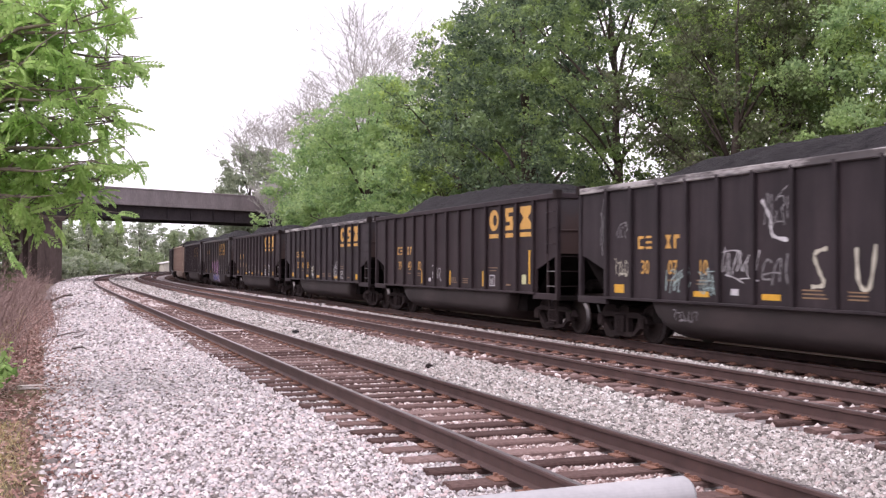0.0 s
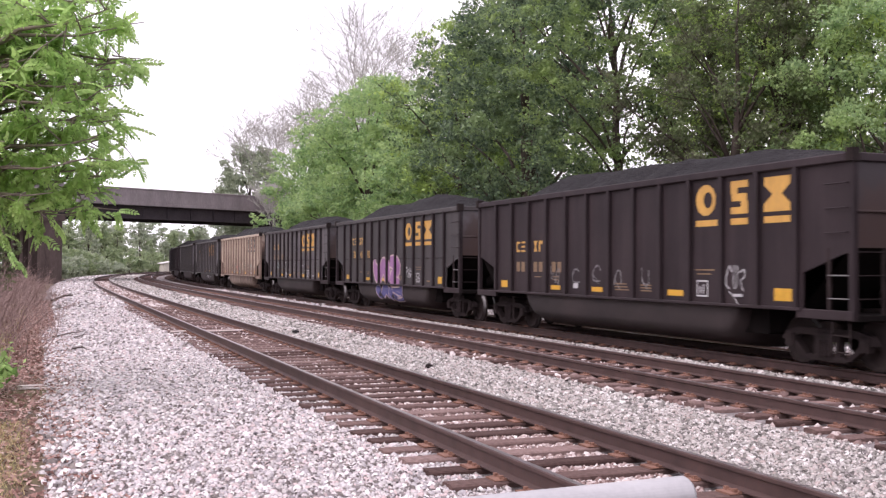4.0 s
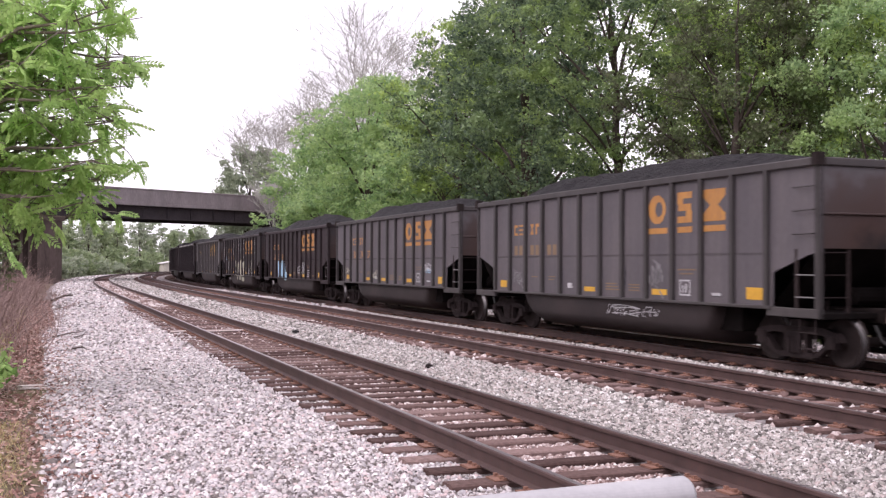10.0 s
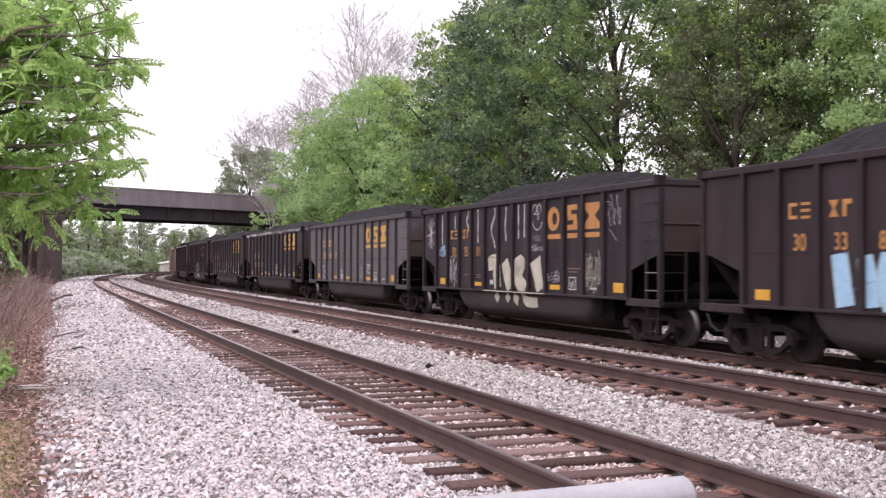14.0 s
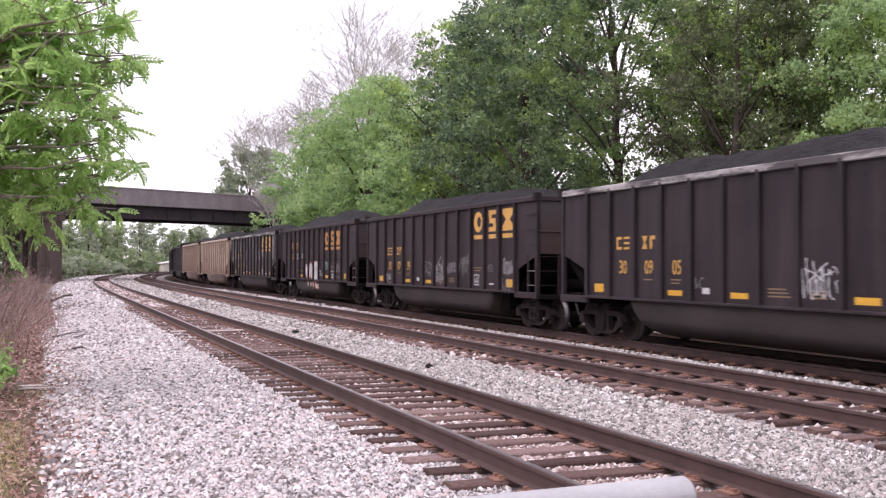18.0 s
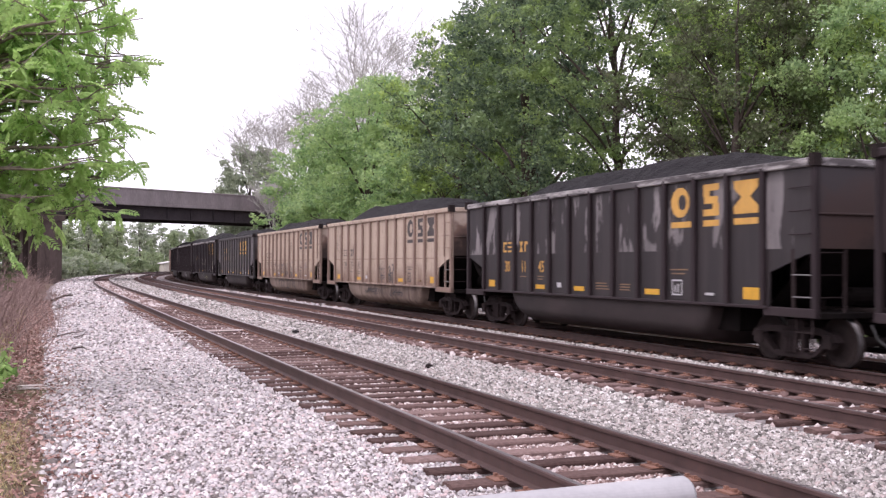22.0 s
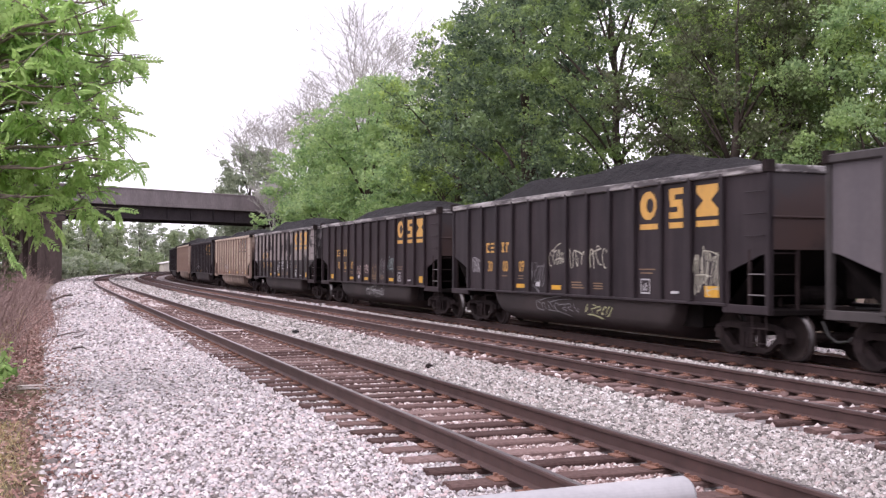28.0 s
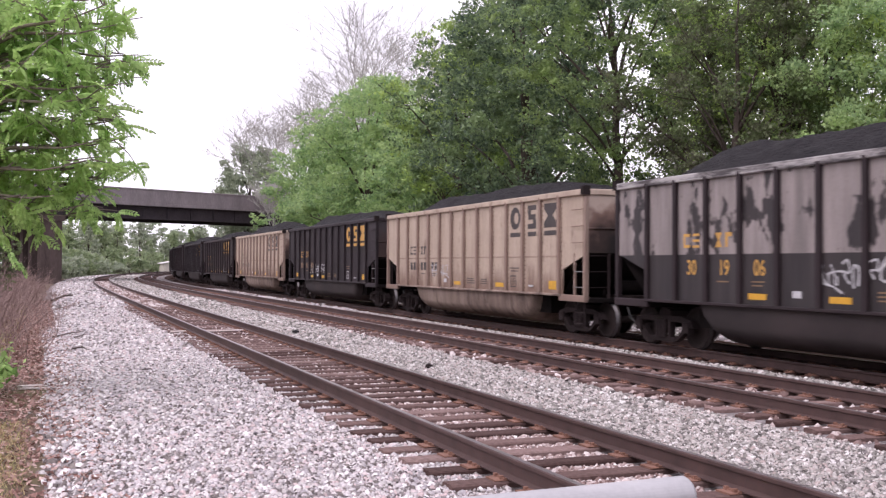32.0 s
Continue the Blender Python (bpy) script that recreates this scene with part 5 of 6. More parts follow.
tags(11, ((-1.9, 1.3, 0.75, 0.42, M_PALE, 0.034, 4), (-0.91, 1.37, 0.75, 0.4, M_PALE, 0.038, 4), (0.17, 1.14, 0.75, 0.7, M_FADED, 0.03, 5), (1.17, 1.03, 0.65, 1.0, G, 0.035, 4), (2.13, 1.43, 0.85, 0.65, T, 0.032, 5)))
tags(11, ((-0.87, 0.48, 2.5, 0.4, W, 0.028, 8),), True)
tags(12, ((-1.04, 1.38, 0.9, 0.5, W, 0.055, 4), (-0.07, 1.44, 0.88, 0.48, W, 0.055, 3), (1.5, 1.45, 0.9, 0.55, W, 0.045, 4)))
tags(13, ((-3.0, 1.3, 2.0, 0.5, W, 0.04, 6),))
tags(14, ((-3.2, 1.3, 3.0, 0.5, W, 0.05, 6),))
piece(CARS[-5], -1.75, 1.09, 3.2, 0.86, BULGE, M_PURPLE, M_PALE, 1.2, 0.11)
piece(CARS[-5], -1.6, 0.56, 3.2, 0.38, BULGE, M_NAVY, M_PALE, 1.0, 0.1, True)
piece(CARS[0], -3.6, 1.1, 2.3, 0.86, COMB, M_BLUE, M_TEAL, 1.1, 0.05)
piece(CARS[5], -1.65, 1.1, 2.55, 0.66, BULGE, M_WHITE, M_REDPAINT, 1.0, 0.1)
piece(CARS[5], -1.6, 0.72, 2.4, 0.2, COMB, M_PALE, M_REDPAINT, 0.5, 0.06, True)
piece(CARS[1], -1.8, 1.1, 3.7, 0.8, SLABS, M_CREAM, M_OLIVE, 1.25, 0.03)
piece(CARS[1], -1.5, 0.76, 3.0, 0.18, COMB, M_CREAM, M_OLIVE, 0.6, 0.05, True)
part("painted_band", Shape().box(-1.95, 1.95, -SIDE_Y - 0.106, -SIDE_Y - 0.1005, 1.005, 1.03), M_CREAM, CARS[1], "pale paint smeared along the sill")
# a doodle of rings and an arc with one word under it
sh = Shape()
for cx in (1.27, 1.52):
    ribbon(sh, [(cx + 0.1 * math.cos(a * 0.52), 3.22 + 0.13 * math.sin(a * 0.52)) for a in range(13)], 0.035)
ribbon(sh, [(1.42 + 0.27 * math.cos(a), 2.92 + 0.24 * math.sin(a)) for a in [math.pi + 0.3 * i for i in range(11)]], 0.035)
ribbon(sh, [(1.42, 3.1), (1.48, 2.98), (1.4, 2.92)], 0.03)
part("graffiti", sh, M_WHITE, CARS[1])
part("graffiti", lettering([("YOU", 1.4, 2.38, 0.16, 0.9)]), M_GHOST, CARS[1], "word in thin white paint")
sh = Shape()
for a in (0.15, 0.85, 1.3, 1.75, 2.3):
    ribbon(sh, [(-6.45 - 0.4 * math.cos(a), 2.78 - 0.5 * math.sin(a)), (-6.45, 2.78), (-6.45 + 0.4 * math.cos(a), 2.78 + 0.5 * math.sin(a))], 0.04)
part("graffiti", sh, M_WHITE, CARS[1])
for i, (x, z0, z1, sway) in enumerate(((-5.4, 2.4, 3.35, 0), (-4.3, 2.88, 3.28, 0), (-3.3, 2.84, 3.4, 0.5), (-2.5, 2.41, 3.4, 0), (-2.1, 2.4, 3.4, 0), (-1.4, 2.24, 3.4, 1.0), (-0.55, 2.42, 3.38, 0.2), (0.28, 2.46, 3.4, 0), (0.65, 2.5, 3.4, 0))):
    s = Shape()
    ribbon(s, [(x + 0.14 * sway * math.sin(k * 0.9 + 1.5), z0 + (z1 - z0) * k / 8) for k in range(9)], 0.075)
    part("paint_stroke", s, M_WHITE, CARS[1])
for x, z0, z1 in ((-5.42, 1.27, 2.1), (-2.42, 1.13, 1.57), (0.16, 1.13, 1.57), (2.77, 1.13, 1.57), (5.85, 1.25, 2.15)):
    part("painted_stripe", Shape().box(x, x + 0.1, -SIDE_Y - 0.026, -SIDE_Y - 0.018, z0, z1), M_REFLECT, CARS[-8], "yellow reflective stripe")
part("label_plate", Shape().box(5.45, 5.7, -SIDE_Y - 0.026, -SIDE_Y - 0.018, 1.24, 1.5), M_OLIVE, CARS[-8], "pale yellow label")

# ---- trees ----
def leaf_quads(rng, centres, size, droop=0.0):
    """Small pointed leaves, one four-sided blade at each centre, turned at random."""
    n = len(centres)
    up = rng.normal(0, 0.55, (n, 3)) + (0, 0, 0.5)
    d = np.cross(up, rng.normal(0, 1, (n, 3)))
    d[:, 2] -= droop
    d /= np.linalg.norm(d, axis=1)[:, None]
    e = np.cross(d, up)
    e /= np.linalg.norm(e, axis=1)[:, None]
    r = (1.12 * size * rng.uniform(0.6, 1.35, n))[:, None]
    v = np.stack([centres - d * r * 0.5, centres + e * r * 0.4 + d * r * 0.05, centres + d * r * 0.58, centres - e * r * 0.4 + d * r * 0.05], 1)
    f = np.arange(n * 4).reshape(n, 4)
    return v.reshape(-1, 3), f


def crown_points(rng, clumps, radius, per, squash=0.75):
    """Leaf centres in clumps made of small tufts; the outer shell of a clump is the fullest."""
    n, tuft = len(clumps), 12
    k = max(1, per // tuft)
    g = rng.normal(0, 1, (n, k, 1, 3))
    g /= np.linalg.norm(g, axis=3)[..., None]
    rr = rng.random((n, k, 1, 1)) ** 0.45
    rad = (radius * rng.uniform(0.55, 1.3, n))[:, None, None, None]
    g = g * rr * rad
    g[..., 2] *= squash
    g = g + rng.normal(0, 1, (n, k, tuft, 3)) * (radius * 0.17 * np.array((1, 1, 0.5)))
    return (clumps[:, None, None] + g).reshape(-1, 3)


def tree(x, y, high, wide, seed, leaves, clumps=90, per=200, size=0.16, low=0.25, clump_r=None, bark=None, trunk_r=None, label="", name="tree", lean=(0, 0), shape=1.0, limbs=26, z0=-0.5, cone=0.0):
    """A trunk with crooked limbs and a crown of leaf clumps; shape scales its breadth, cone draws its top in."""
    rng = np.random.default_rng(seed)
    rnd = random.Random(seed)
    t = tagged(new(name), label, "tree")
    t.location = (x, y, z0)
    tr = trunk_r or high * 0.016
    s = Shape()
    path, rad = [], []
    px, py = 0.0, 0.0
    for i in range(9):
        k = i / 8
        path.append((px, py, high * 0.88 * k))
        rad.append(tr * (1.25 - k * 1.15) if i else tr * 1.6)
        px += lean[0] / 8 + rnd.uniform(-1, 1) * high * 0.012
        py += lean[1] / 8 + rnd.uniform(-1, 1) * high * 0.012
    s.tube(path, rad, 9)
    c = []
    while len(c) < clumps:
        u = rng.uniform(-1, 1, 3)
        q = np.linalg.norm(u)
        if q > 1 or q < 0.3 or rng.random() > q ** 0.7:
            continue
        w = wide * (0.8 + 0.35 * noise.noise((u[0] * 1.7 + seed, u[1] * 1.7, u[2] * 1.7)))
        zz = (u[2] + 1) / 2
        w *= shape * (1 - cone * (zz - 0.3))
        k = min(8, max(0, zz * 8))
        bx, by = np.interp(k, range(9), [p[0] for p in path]), np.interp(k, range(9), [p[1] for p in path])
        c.append((bx + u[0] * w, by + u[1] * w, high * (low + (1 - low) * zz) + rng.normal(0, 0.2)))
    c = np.array(c)
    for i in range(min(limbs, len(c))):
        e = Vector(c[i])
        k = max(0.12, min(0.86, (e.z / high - 0.16) * rnd.uniform(0.7, 0.95)))
        b = Vector([np.interp(k * 8 / 0.88, range(9), [p[j] for p in path]) for j in range(3)])
        m = b.lerp(e, 0.5) + Vector((rnd.uniform(-0.3, 0.3), rnd.uniform(-0.3, 0.3), rnd.uniform(0.1, 0.6)))
        r = tr * rnd.uniform(0.28, 0.5)
        s.tube([b, b.lerp(m, 0.5) + Vector((0, 0, 0.1)), m, m.lerp(e, 0.6), e], [r, r * 0.75, r * 0.55, r * 0.32, r * 0.12], 6)
        for _ in range(2):
            f = e + Vector((rnd.gauss(0, 0.7), rnd.gauss(0, 0.7), rnd.gauss(0.2, 0.5)))
            s.tube([m.lerp(e, 0.5), m.lerp(f, 0.7), f], [r * 0.3, r * 0.18, r * 0.06], 4)
    part("trunk", s.mesh("trunk", True), bark or M_BARK, t)
    pts = crown_points(rng, c, clump_r or wide * 0.2, per)
    v, f = leaf_quads(rng, pts, size)
    part("crown", fast_mesh("crown", v, f), leaves, t)
    return t


def bare_tree(x, y, high, wide, seed, label, buds=6000):
    """A tall tree just coming into bud: forked stems that rise and spread into a rounded head of fine twigs."""
    rnd = random.Random(seed)
    t = tagged(new("tree"), label, "tree")
    t.location = (x, y, -0.5)
    s = Shape()
    tips = []

    def grow(p, d, length, r, depth):
        bend = Vector((rnd.gauss(0, 0.24), rnd.gauss(0, 0.24), 0.0))
        q = p + d * length * 0.5 + bend * length * 0.5
        d2 = (d + bend * 1.5 + Vector((0, 0, 0.12))).normalized()
        e = q + d2 * length * 0.5
        s.tube([p, q, e], [r, r * 0.82, max(r * 0.62, 0.015)], 5 if depth > 3 else 3, False)
        if depth < 3:
            tips.extend((q, e))
        if depth == 0:
            return
        for i in range(4):
            a = Vector((rnd.gauss(0, 1), rnd.gauss(0, 1), 0)).normalized() * rnd.uniform(0.4, 1.0)
            at = e if i < 2 else q.lerp(e, rnd.random())
            grow(at, (d2 + a * wide / 3.6 + Vector((0, 0, 0.06))).normalized(), length * rnd.uniform(0.58, 0.85), max(r * 0.6, 0.017), depth - 1)

    base = high * 0.46
    stem = [Vector((rnd.gauss(0, 0.1) * i, rnd.gauss(0, 0.1) * i, base * i / 5)) for i in range(6)]
    s.tube(stem, [high * 0.008 * (1.1 - i / 9) for i in range(6)], 6)
    for i in range(6):
        a = i * 1.6 + rnd.uniform(-0.4, 0.4)
        p = stem[3 + i % 3]
        grow(p, Vector((math.cos(a) * 0.42, math.sin(a) * 0.42, 1)).normalized(), (high - p.z) * 0.34, high * 0.0036, 4)
    part("trunk", s, M_BARK_GREY, t)
    rng = np.random.default_rng(seed)
    c = np.array([tips[i] for i in rng.integers(0, len(tips), buds)]) + rng.normal(0, 0.15, (buds, 3))
    v, f = leaf_quads(rng, c, 0.1)
    part("crown", fast_mesh("crown", v, f), M_BUD, t)


DK_TREE = "tall broad tree in dense deep green leaf behind the tracks"
LT_TREE = "bushy tree in fresh light green spring leaf"
VINES = "tree hung with brown and green vines behind the tracks"
tree(6.95, 41.2, 17, 5.6, 11, M_LEAF_WOOD, 150, 240, 0.12, 0.3, 0.8, label=DK_TREE, trunk_r=0.22, limbs=14)
tree(4.3, 51.0, 18, 6.0, 12, M_LEAF_DEEP, 170, 240, 0.15, 0.14, 1.0, label=DK_TREE, limbs=16)
tree(1.0, 60.0, 17, 5.0, 22, M_LEAF_DARK, 140, 220, 0.16, 0.1, 1.0, label=DK_TREE, limbs=12)
tree(10.2, 35.0, 13, 4.4, 13, M_VINE, 135, 240, 0.1, 0.16, 0.72, label=VINES, trunk_r=0.2, limbs=26)
tree(10.7, 41.5, 16, 4.6, 23, M_LEAF_DARK, 120, 228, 0.12, 0.16, 0.83, label=DK_TREE, limbs=22)
tree(13.5, 32.4, 13, 4.0, 15, M_LEAF_MID, 120, 264, 0.1, 0.14, 0.66, label=LT_TREE, limbs=16)
tree(12.6, 36.0, 15, 4.6, 24, M_LEAF_DARK, 120, 240, 0.11, 0.14, 0.79, label=DK_TREE, limbs=22)
tree(15.6, 34.0, 15, 4.6, 25, M_LEAF_DARK, 110, 228, 0.12, 0.12, 0.86, label=DK_TREE, limbs=10)
tree(15.8, 47.0, 18, 6.0, 14, M_LEAF_DARK, 120, 96, 0.26, 0.12, 1.2, label=DK_TREE, limbs=8)
# two back trees added to block sky showing through the crowns in front
tree(4.2, 62.0, 19, 5.4, 26, M_LEAF_DEEP, 140, 132, 0.3, 0.1, 1.4, label=DK_TREE, limbs=6)
tree(2.6, 70.0, 18, 6.0, 27, M_LEAF_DEEP, 120, 108, 0.32, 0.08, 1.4, label=DK_TREE, limbs=6)
tree(-1.2, 69.0, 12, 5.4, 17, M_LEAF_MID, 160, 180, 0.18, 0.04, 1.09, label=LT_TREE, limbs=10)
tree(-5.6, 78.0, 17, 6.4, 18, M_LEAF_MID, 190, 192, 0.2, 0.05, 1.17, label=LT_TREE, limbs=10)
tree(-10.6, 88.0, 13.5, 5.4, 19, M_LEAF_MID, 150, 168, 0.22, 0.05, 1.09, label=LT_TREE, limbs=10)
tree(-4.6, 90.0, 17.5, 6.0, 28, M_LEAF_MID, 130, 108, 0.34, 0.05, 1.4, label=LT_TREE, limbs=6)
tree(-9.4, 97.0, 13.5, 5.4, 29, M_LEAF_MID, 120, 96, 0.36, 0.05, 1.4, label=LT_TREE, limbs=6)
tree(-27.0, 140.0, 18.5, 7.2, 20, M_LEAF_FAR, 150, 180, 0.28, 0.1, 1.3, label="tree beside the bridge, haze greyed into its green leaf colour", trunk_r=0.35)
tree(-12.9, 99.0, 9.5, 3.4, 21, M_LEAF_MID, 90, 190, 0.22, 0.04, 1.0, label=LT_TREE, limbs=10)
# growth added behind the train to block light showing under the cars
for i in range(24):
    xx, yy, _ = on_line(10 + i * 4.2, 14.4 + (i % 3) * 0.5)
    tree(float(xx), float(yy), 2.6, 1.7, 400 + i, M_VINE, 30, 36, 0.23, 0.02, 0.55, label="low undergrowth shrub added behind the train to block light", name="shrub", limbs=6)
bare_tree(-6.4, 108.0, 31.0, 3.5, 31, "tall bare grey tree just coming into bud")
bare_tree(-3.2, 112.0, 25.0, 3.4, 35, "bare grey tree just coming into bud")
bare_tree(-12.9, 113.0, 23.4, 3.6, 32, "bare grey tree just coming into bud")
bare_tree(-21.6, 138.0, 24.6, 3.2, 33, "bare tree with a vine-dark trunk beside the bridge", 2600)
bare_tree(-19.3, 118.5, 12.5, 1.6, 36, "slender bare sapling in front of the bridge", 900)
FAR = "green tree beyond the bridge, haze put into its leaf colour"
frng = random.Random(5)
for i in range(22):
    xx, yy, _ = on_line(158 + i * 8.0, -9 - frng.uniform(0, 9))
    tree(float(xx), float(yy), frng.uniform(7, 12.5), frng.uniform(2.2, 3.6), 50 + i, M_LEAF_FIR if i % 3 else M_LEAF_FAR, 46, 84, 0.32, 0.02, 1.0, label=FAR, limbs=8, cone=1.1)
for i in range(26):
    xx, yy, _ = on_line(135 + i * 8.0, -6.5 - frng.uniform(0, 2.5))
    tree(float(xx), float(yy), frng.uniform(2.5, 5), frng.uniform(3, 4), 500 + i, M_LEAF_FIR if i % 3 else M_LEAF_FAR, 30, 72, 0.34, 0.0, 1.1, label="scrub along the line beyond the bridge, haze put into its leaf colour", name="shrub", limbs=5)
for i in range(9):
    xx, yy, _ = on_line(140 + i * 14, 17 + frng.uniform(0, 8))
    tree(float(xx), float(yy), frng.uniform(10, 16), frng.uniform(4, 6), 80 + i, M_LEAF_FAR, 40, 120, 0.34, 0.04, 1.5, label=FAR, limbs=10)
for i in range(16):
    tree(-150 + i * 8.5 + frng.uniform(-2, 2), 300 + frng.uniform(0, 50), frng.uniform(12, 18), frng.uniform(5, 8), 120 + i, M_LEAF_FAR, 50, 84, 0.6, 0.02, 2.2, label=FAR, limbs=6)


# ---- the leafy tree beside the camera: fronds of paired leaflets ----
def frond(pairs=7):
    """One compound leaf: paired leaflets along a drooping stalk, 1 long in x."""
    v, f = [], []
    for i in range(pairs * 2 + 1):
        k = (i // 2 + 1) / (pairs + 0.6)
        if i == pairs * 2:
            k, sd = 0.98, 0
        else:
            sd = 1 if i % 2 else -1
        p = np.array((k, 0, -0.5 * k * k))
        d = np.array((0.5, sd * 0.8, -0.45)) if sd else np.array((0.8, 0, -0.9))
        d = d / np.linalg.norm(d)
        e = np.cross(d, (0, 0, 1))
        e = e / np.linalg.norm(e)
        ln = 0.29 * (1 - 0.3 * abs(k - 0.5))
        o = len(v)
        v += [p, p + d * ln * 0.25 + e * 0.065, p + d * ln * 0.65 + e * 0.068, p + d * ln, p + d * ln * 0.65 - e * 0.068, p + d * ln * 0.25 - e * 0.065]
        f += [(o, o + 1, o + 2, o + 3), (o, o + 3, o + 4, o + 5)]
    return np.array(v), np.array(f)


FROND_V, FROND_F = frond()


def bough(parent, root, tip, seed, fronds, spread, length=0.28):
    """A limb with its side twigs and fronds, made round its own root, so that it can sway."""
    rng = np.random.default_rng(seed)
    rnd = random.Random(seed)
    d = Vector(tip) - Vector(root)
    s = Shape()
    m = d * 0.5 + Vector((0, 0, d.length * 0.1))
    s.tube([(0, 0, 0), d * 0.25 + Vector((0, 0, d.length * 0.07)), m, d * 0.8 + Vector((0, 0, 0.05)), d], [0.05, 0.038, 0.028, 0.015, 0.006], 6)
    anchors, ways = [], []
    for i in range(max(4, fronds // 9)):
        k = rnd.uniform(0.4, 1.0)
        b = (m * (k / 0.5) if k < 0.5 else m.lerp(d, (k - 0.5) * 2))
        e = b + Vector((rnd.gauss(0, spread), rnd.gauss(0, spread), rnd.gauss(0, spread * 0.75)))
        s.tube([b, b.lerp(e, 0.55) + Vector((0, 0, 0.06)), e], [0.012, 0.009, 0.004], 4)
        for _ in range(9):
            q = b.lerp(e, rnd.uniform(0.35, 1.0))
            anchors.append(q)
            w = (e - b).normalized() * 0.5 + Vector((rnd.gauss(0, 0.6), rnd.gauss(0, 0.6), rnd.gauss(-0.1, 0.4)))
            ways.append(w.normalized())
    n = len(anchors)
    A, W = np.array(anchors), np.array(ways)
    side = np.cross(W, (0, 0, 1.0)) + 1e-6
    side /= np.linalg.norm(side, axis=1)[:, None]
    up = np.cross(side, W)
    L = length * rng.uniform(0.6, 1.25, n)
    roll = rng.normal(0, 0.8, n)
    sd = side * np.cos(roll)[:, None] + up * np.sin(roll)[:, None]
    uu = np.cross(sd, W)
    v = A[:, None] + (FROND_V[None, :, 0, None] * W[:, None] + FROND_V[None, :, 1, None] * -sd[:, None] + FROND_V[None, :, 2, None] * uu[:, None]) * L[:, None, None]
    f = (FROND_F[None] + (np.arange(n) * len(FROND_V))[:, None, None]).reshape(-1, 4)
    ob = part("bough", s.mesh("bough", True), M_LIMB, parent, at=Matrix.Translation(root))
    part("leaves", fast_mesh("leaves", v.reshape(-1, 3), f), M_LEAF_NEAR, ob)
    return ob


def near_tree():
    t = tagged(new("tree"), "leafy tree with bright green compound leaves beside the tracks", "tree")
    t.location = (-7.6, 14.5, -0.45)
    trunk = [(0, 0, 0), (0.1, 0.05, 1.5), (0.05, 0.2, 3), (0.3, 0.1, 4.6), (0.35, 0.2, 6.5), (0.5, 0.3, 8.5)]
    part("trunk", Shape().tube(trunk, [0.2, 0.16, 0.14, 0.12, 0.09, 0.04], 10).mesh("trunk", True), M_BARK, t)
    rnd = random.Random(77)
    out = []
    for i in range(50):
        h = 2.75 + 3.3 * ((i * 0.618) % 1)
        reach = float(np.interp(h, [2.35, 2.6, 3.15, 3.6, 4.05, 4.4, 4.9, 5.7, 6.2], [1.4, 1.9, 2.3, 2.55, 2.95, 2.5, 2.9, 2.95, 2.7]))
        tip = (reach * (1.06 if i % 2 == 0 else rnd.uniform(0.25, 0.78)), rnd.uniform(-0.9, 1.1), h)
        up = max(2.6, min(7.4, tip[2] - 0.2 - 0.18 * tip[0] + rnd.uniform(-0.3, 0.3)))
        root = (0.2 + rnd.uniform(-0.08, 0.08), 0.15, up)
        out.append(bough(t, root, tip, 100 + i, 54 if i % 2 == 0 else 72, 0.44 if i % 2 == 0 else 0.4))
    return out


BOUGHS = near_tree()


# ---- brush, dry grass and litter along the edge ----
def brush(x, y, high, wide, seed, n=58, label="bare brown brush stems beside the ballast"):
    rnd = random.Random(seed)
    b = tagged(new("bush"), label, "bush")
    b.location = (x, y, -0.5)
    s = Shape()
    for i in range(n):
        p = Vector((rnd.gauss(0, wide * 0.4), rnd.gauss(0, wide * 0.5), 0))
        d = Vector((rnd.gauss(0.1, 0.42), rnd.gauss(0, 0.42), 1)).normalized()
        h = high * rnd.uniform(0.45, 1.1)
        q = p + d * h * 0.5
        e = q + (d + Vector((rnd.gauss(0, 0.6), rnd.gauss(0, 0.6), -0.15))).normalized() * h * 0.5
        r = rnd.choice((0.006, 0.007, 0.009, 0.016))
        s.tube([p, q, e], [r, r * 0.8, r * 0.3], 3, False)
        for _ in range(5):
            a = p.lerp(e, rnd.uniform(0.25, 0.95))
            g = a + Vector((rnd.gauss(0, 0.3), rnd.gauss(0, 0.3), rnd.uniform(0.05, 0.5))) * high * 0.35
            s.tube([a, a.lerp(g, 0.5) + Vector((0, 0, 0.04)), g], [r * 0.6, r * 0.45, r * 0.2], 3, False)
    tagged(part("brushwood", s, M_TWIG, b), kind="stuff")


brng = random.Random(9)
for i in range(22):
    s_at = 14 + i * 3.2 + brng.uniform(-1, 1)
    xx, yy, _ = on_line(s_at, -5.3 - brng.uniform(0, 1.6) - (0.4 if i < 4 else 0))
    brush(float(xx), float(yy), brng.uniform(1.4, 2.5), brng.uniform(0.9, 1.5), 200 + i)
for i in range(14):
    s_at = 26 + i * 5.0
    xx, yy, _ = on_line(s_at, -9.5 - brng.uniform(0, 4))
    tree(float(xx), float(yy), brng.uniform(5, 9), brng.uniform(2.2, 3.4), 230 + i, M_VINE if i % 3 else M_LEAF_MID, 50, 60, 0.24, 0.02, 0.8, label="tangled roadside thicket tree on the bank", limbs=14)


for x, y, h, w, k in ((-9.7, 20.5, 2.2, 1.2, 0), (-11.8, 25.0, 2.4, 1.5, 1), (-13.2, 28.0, 2.6, 1.6, 3)):
    brush(x, y, h, w, 260 + k, 45, "tall bare brown brush under the leafy tree")


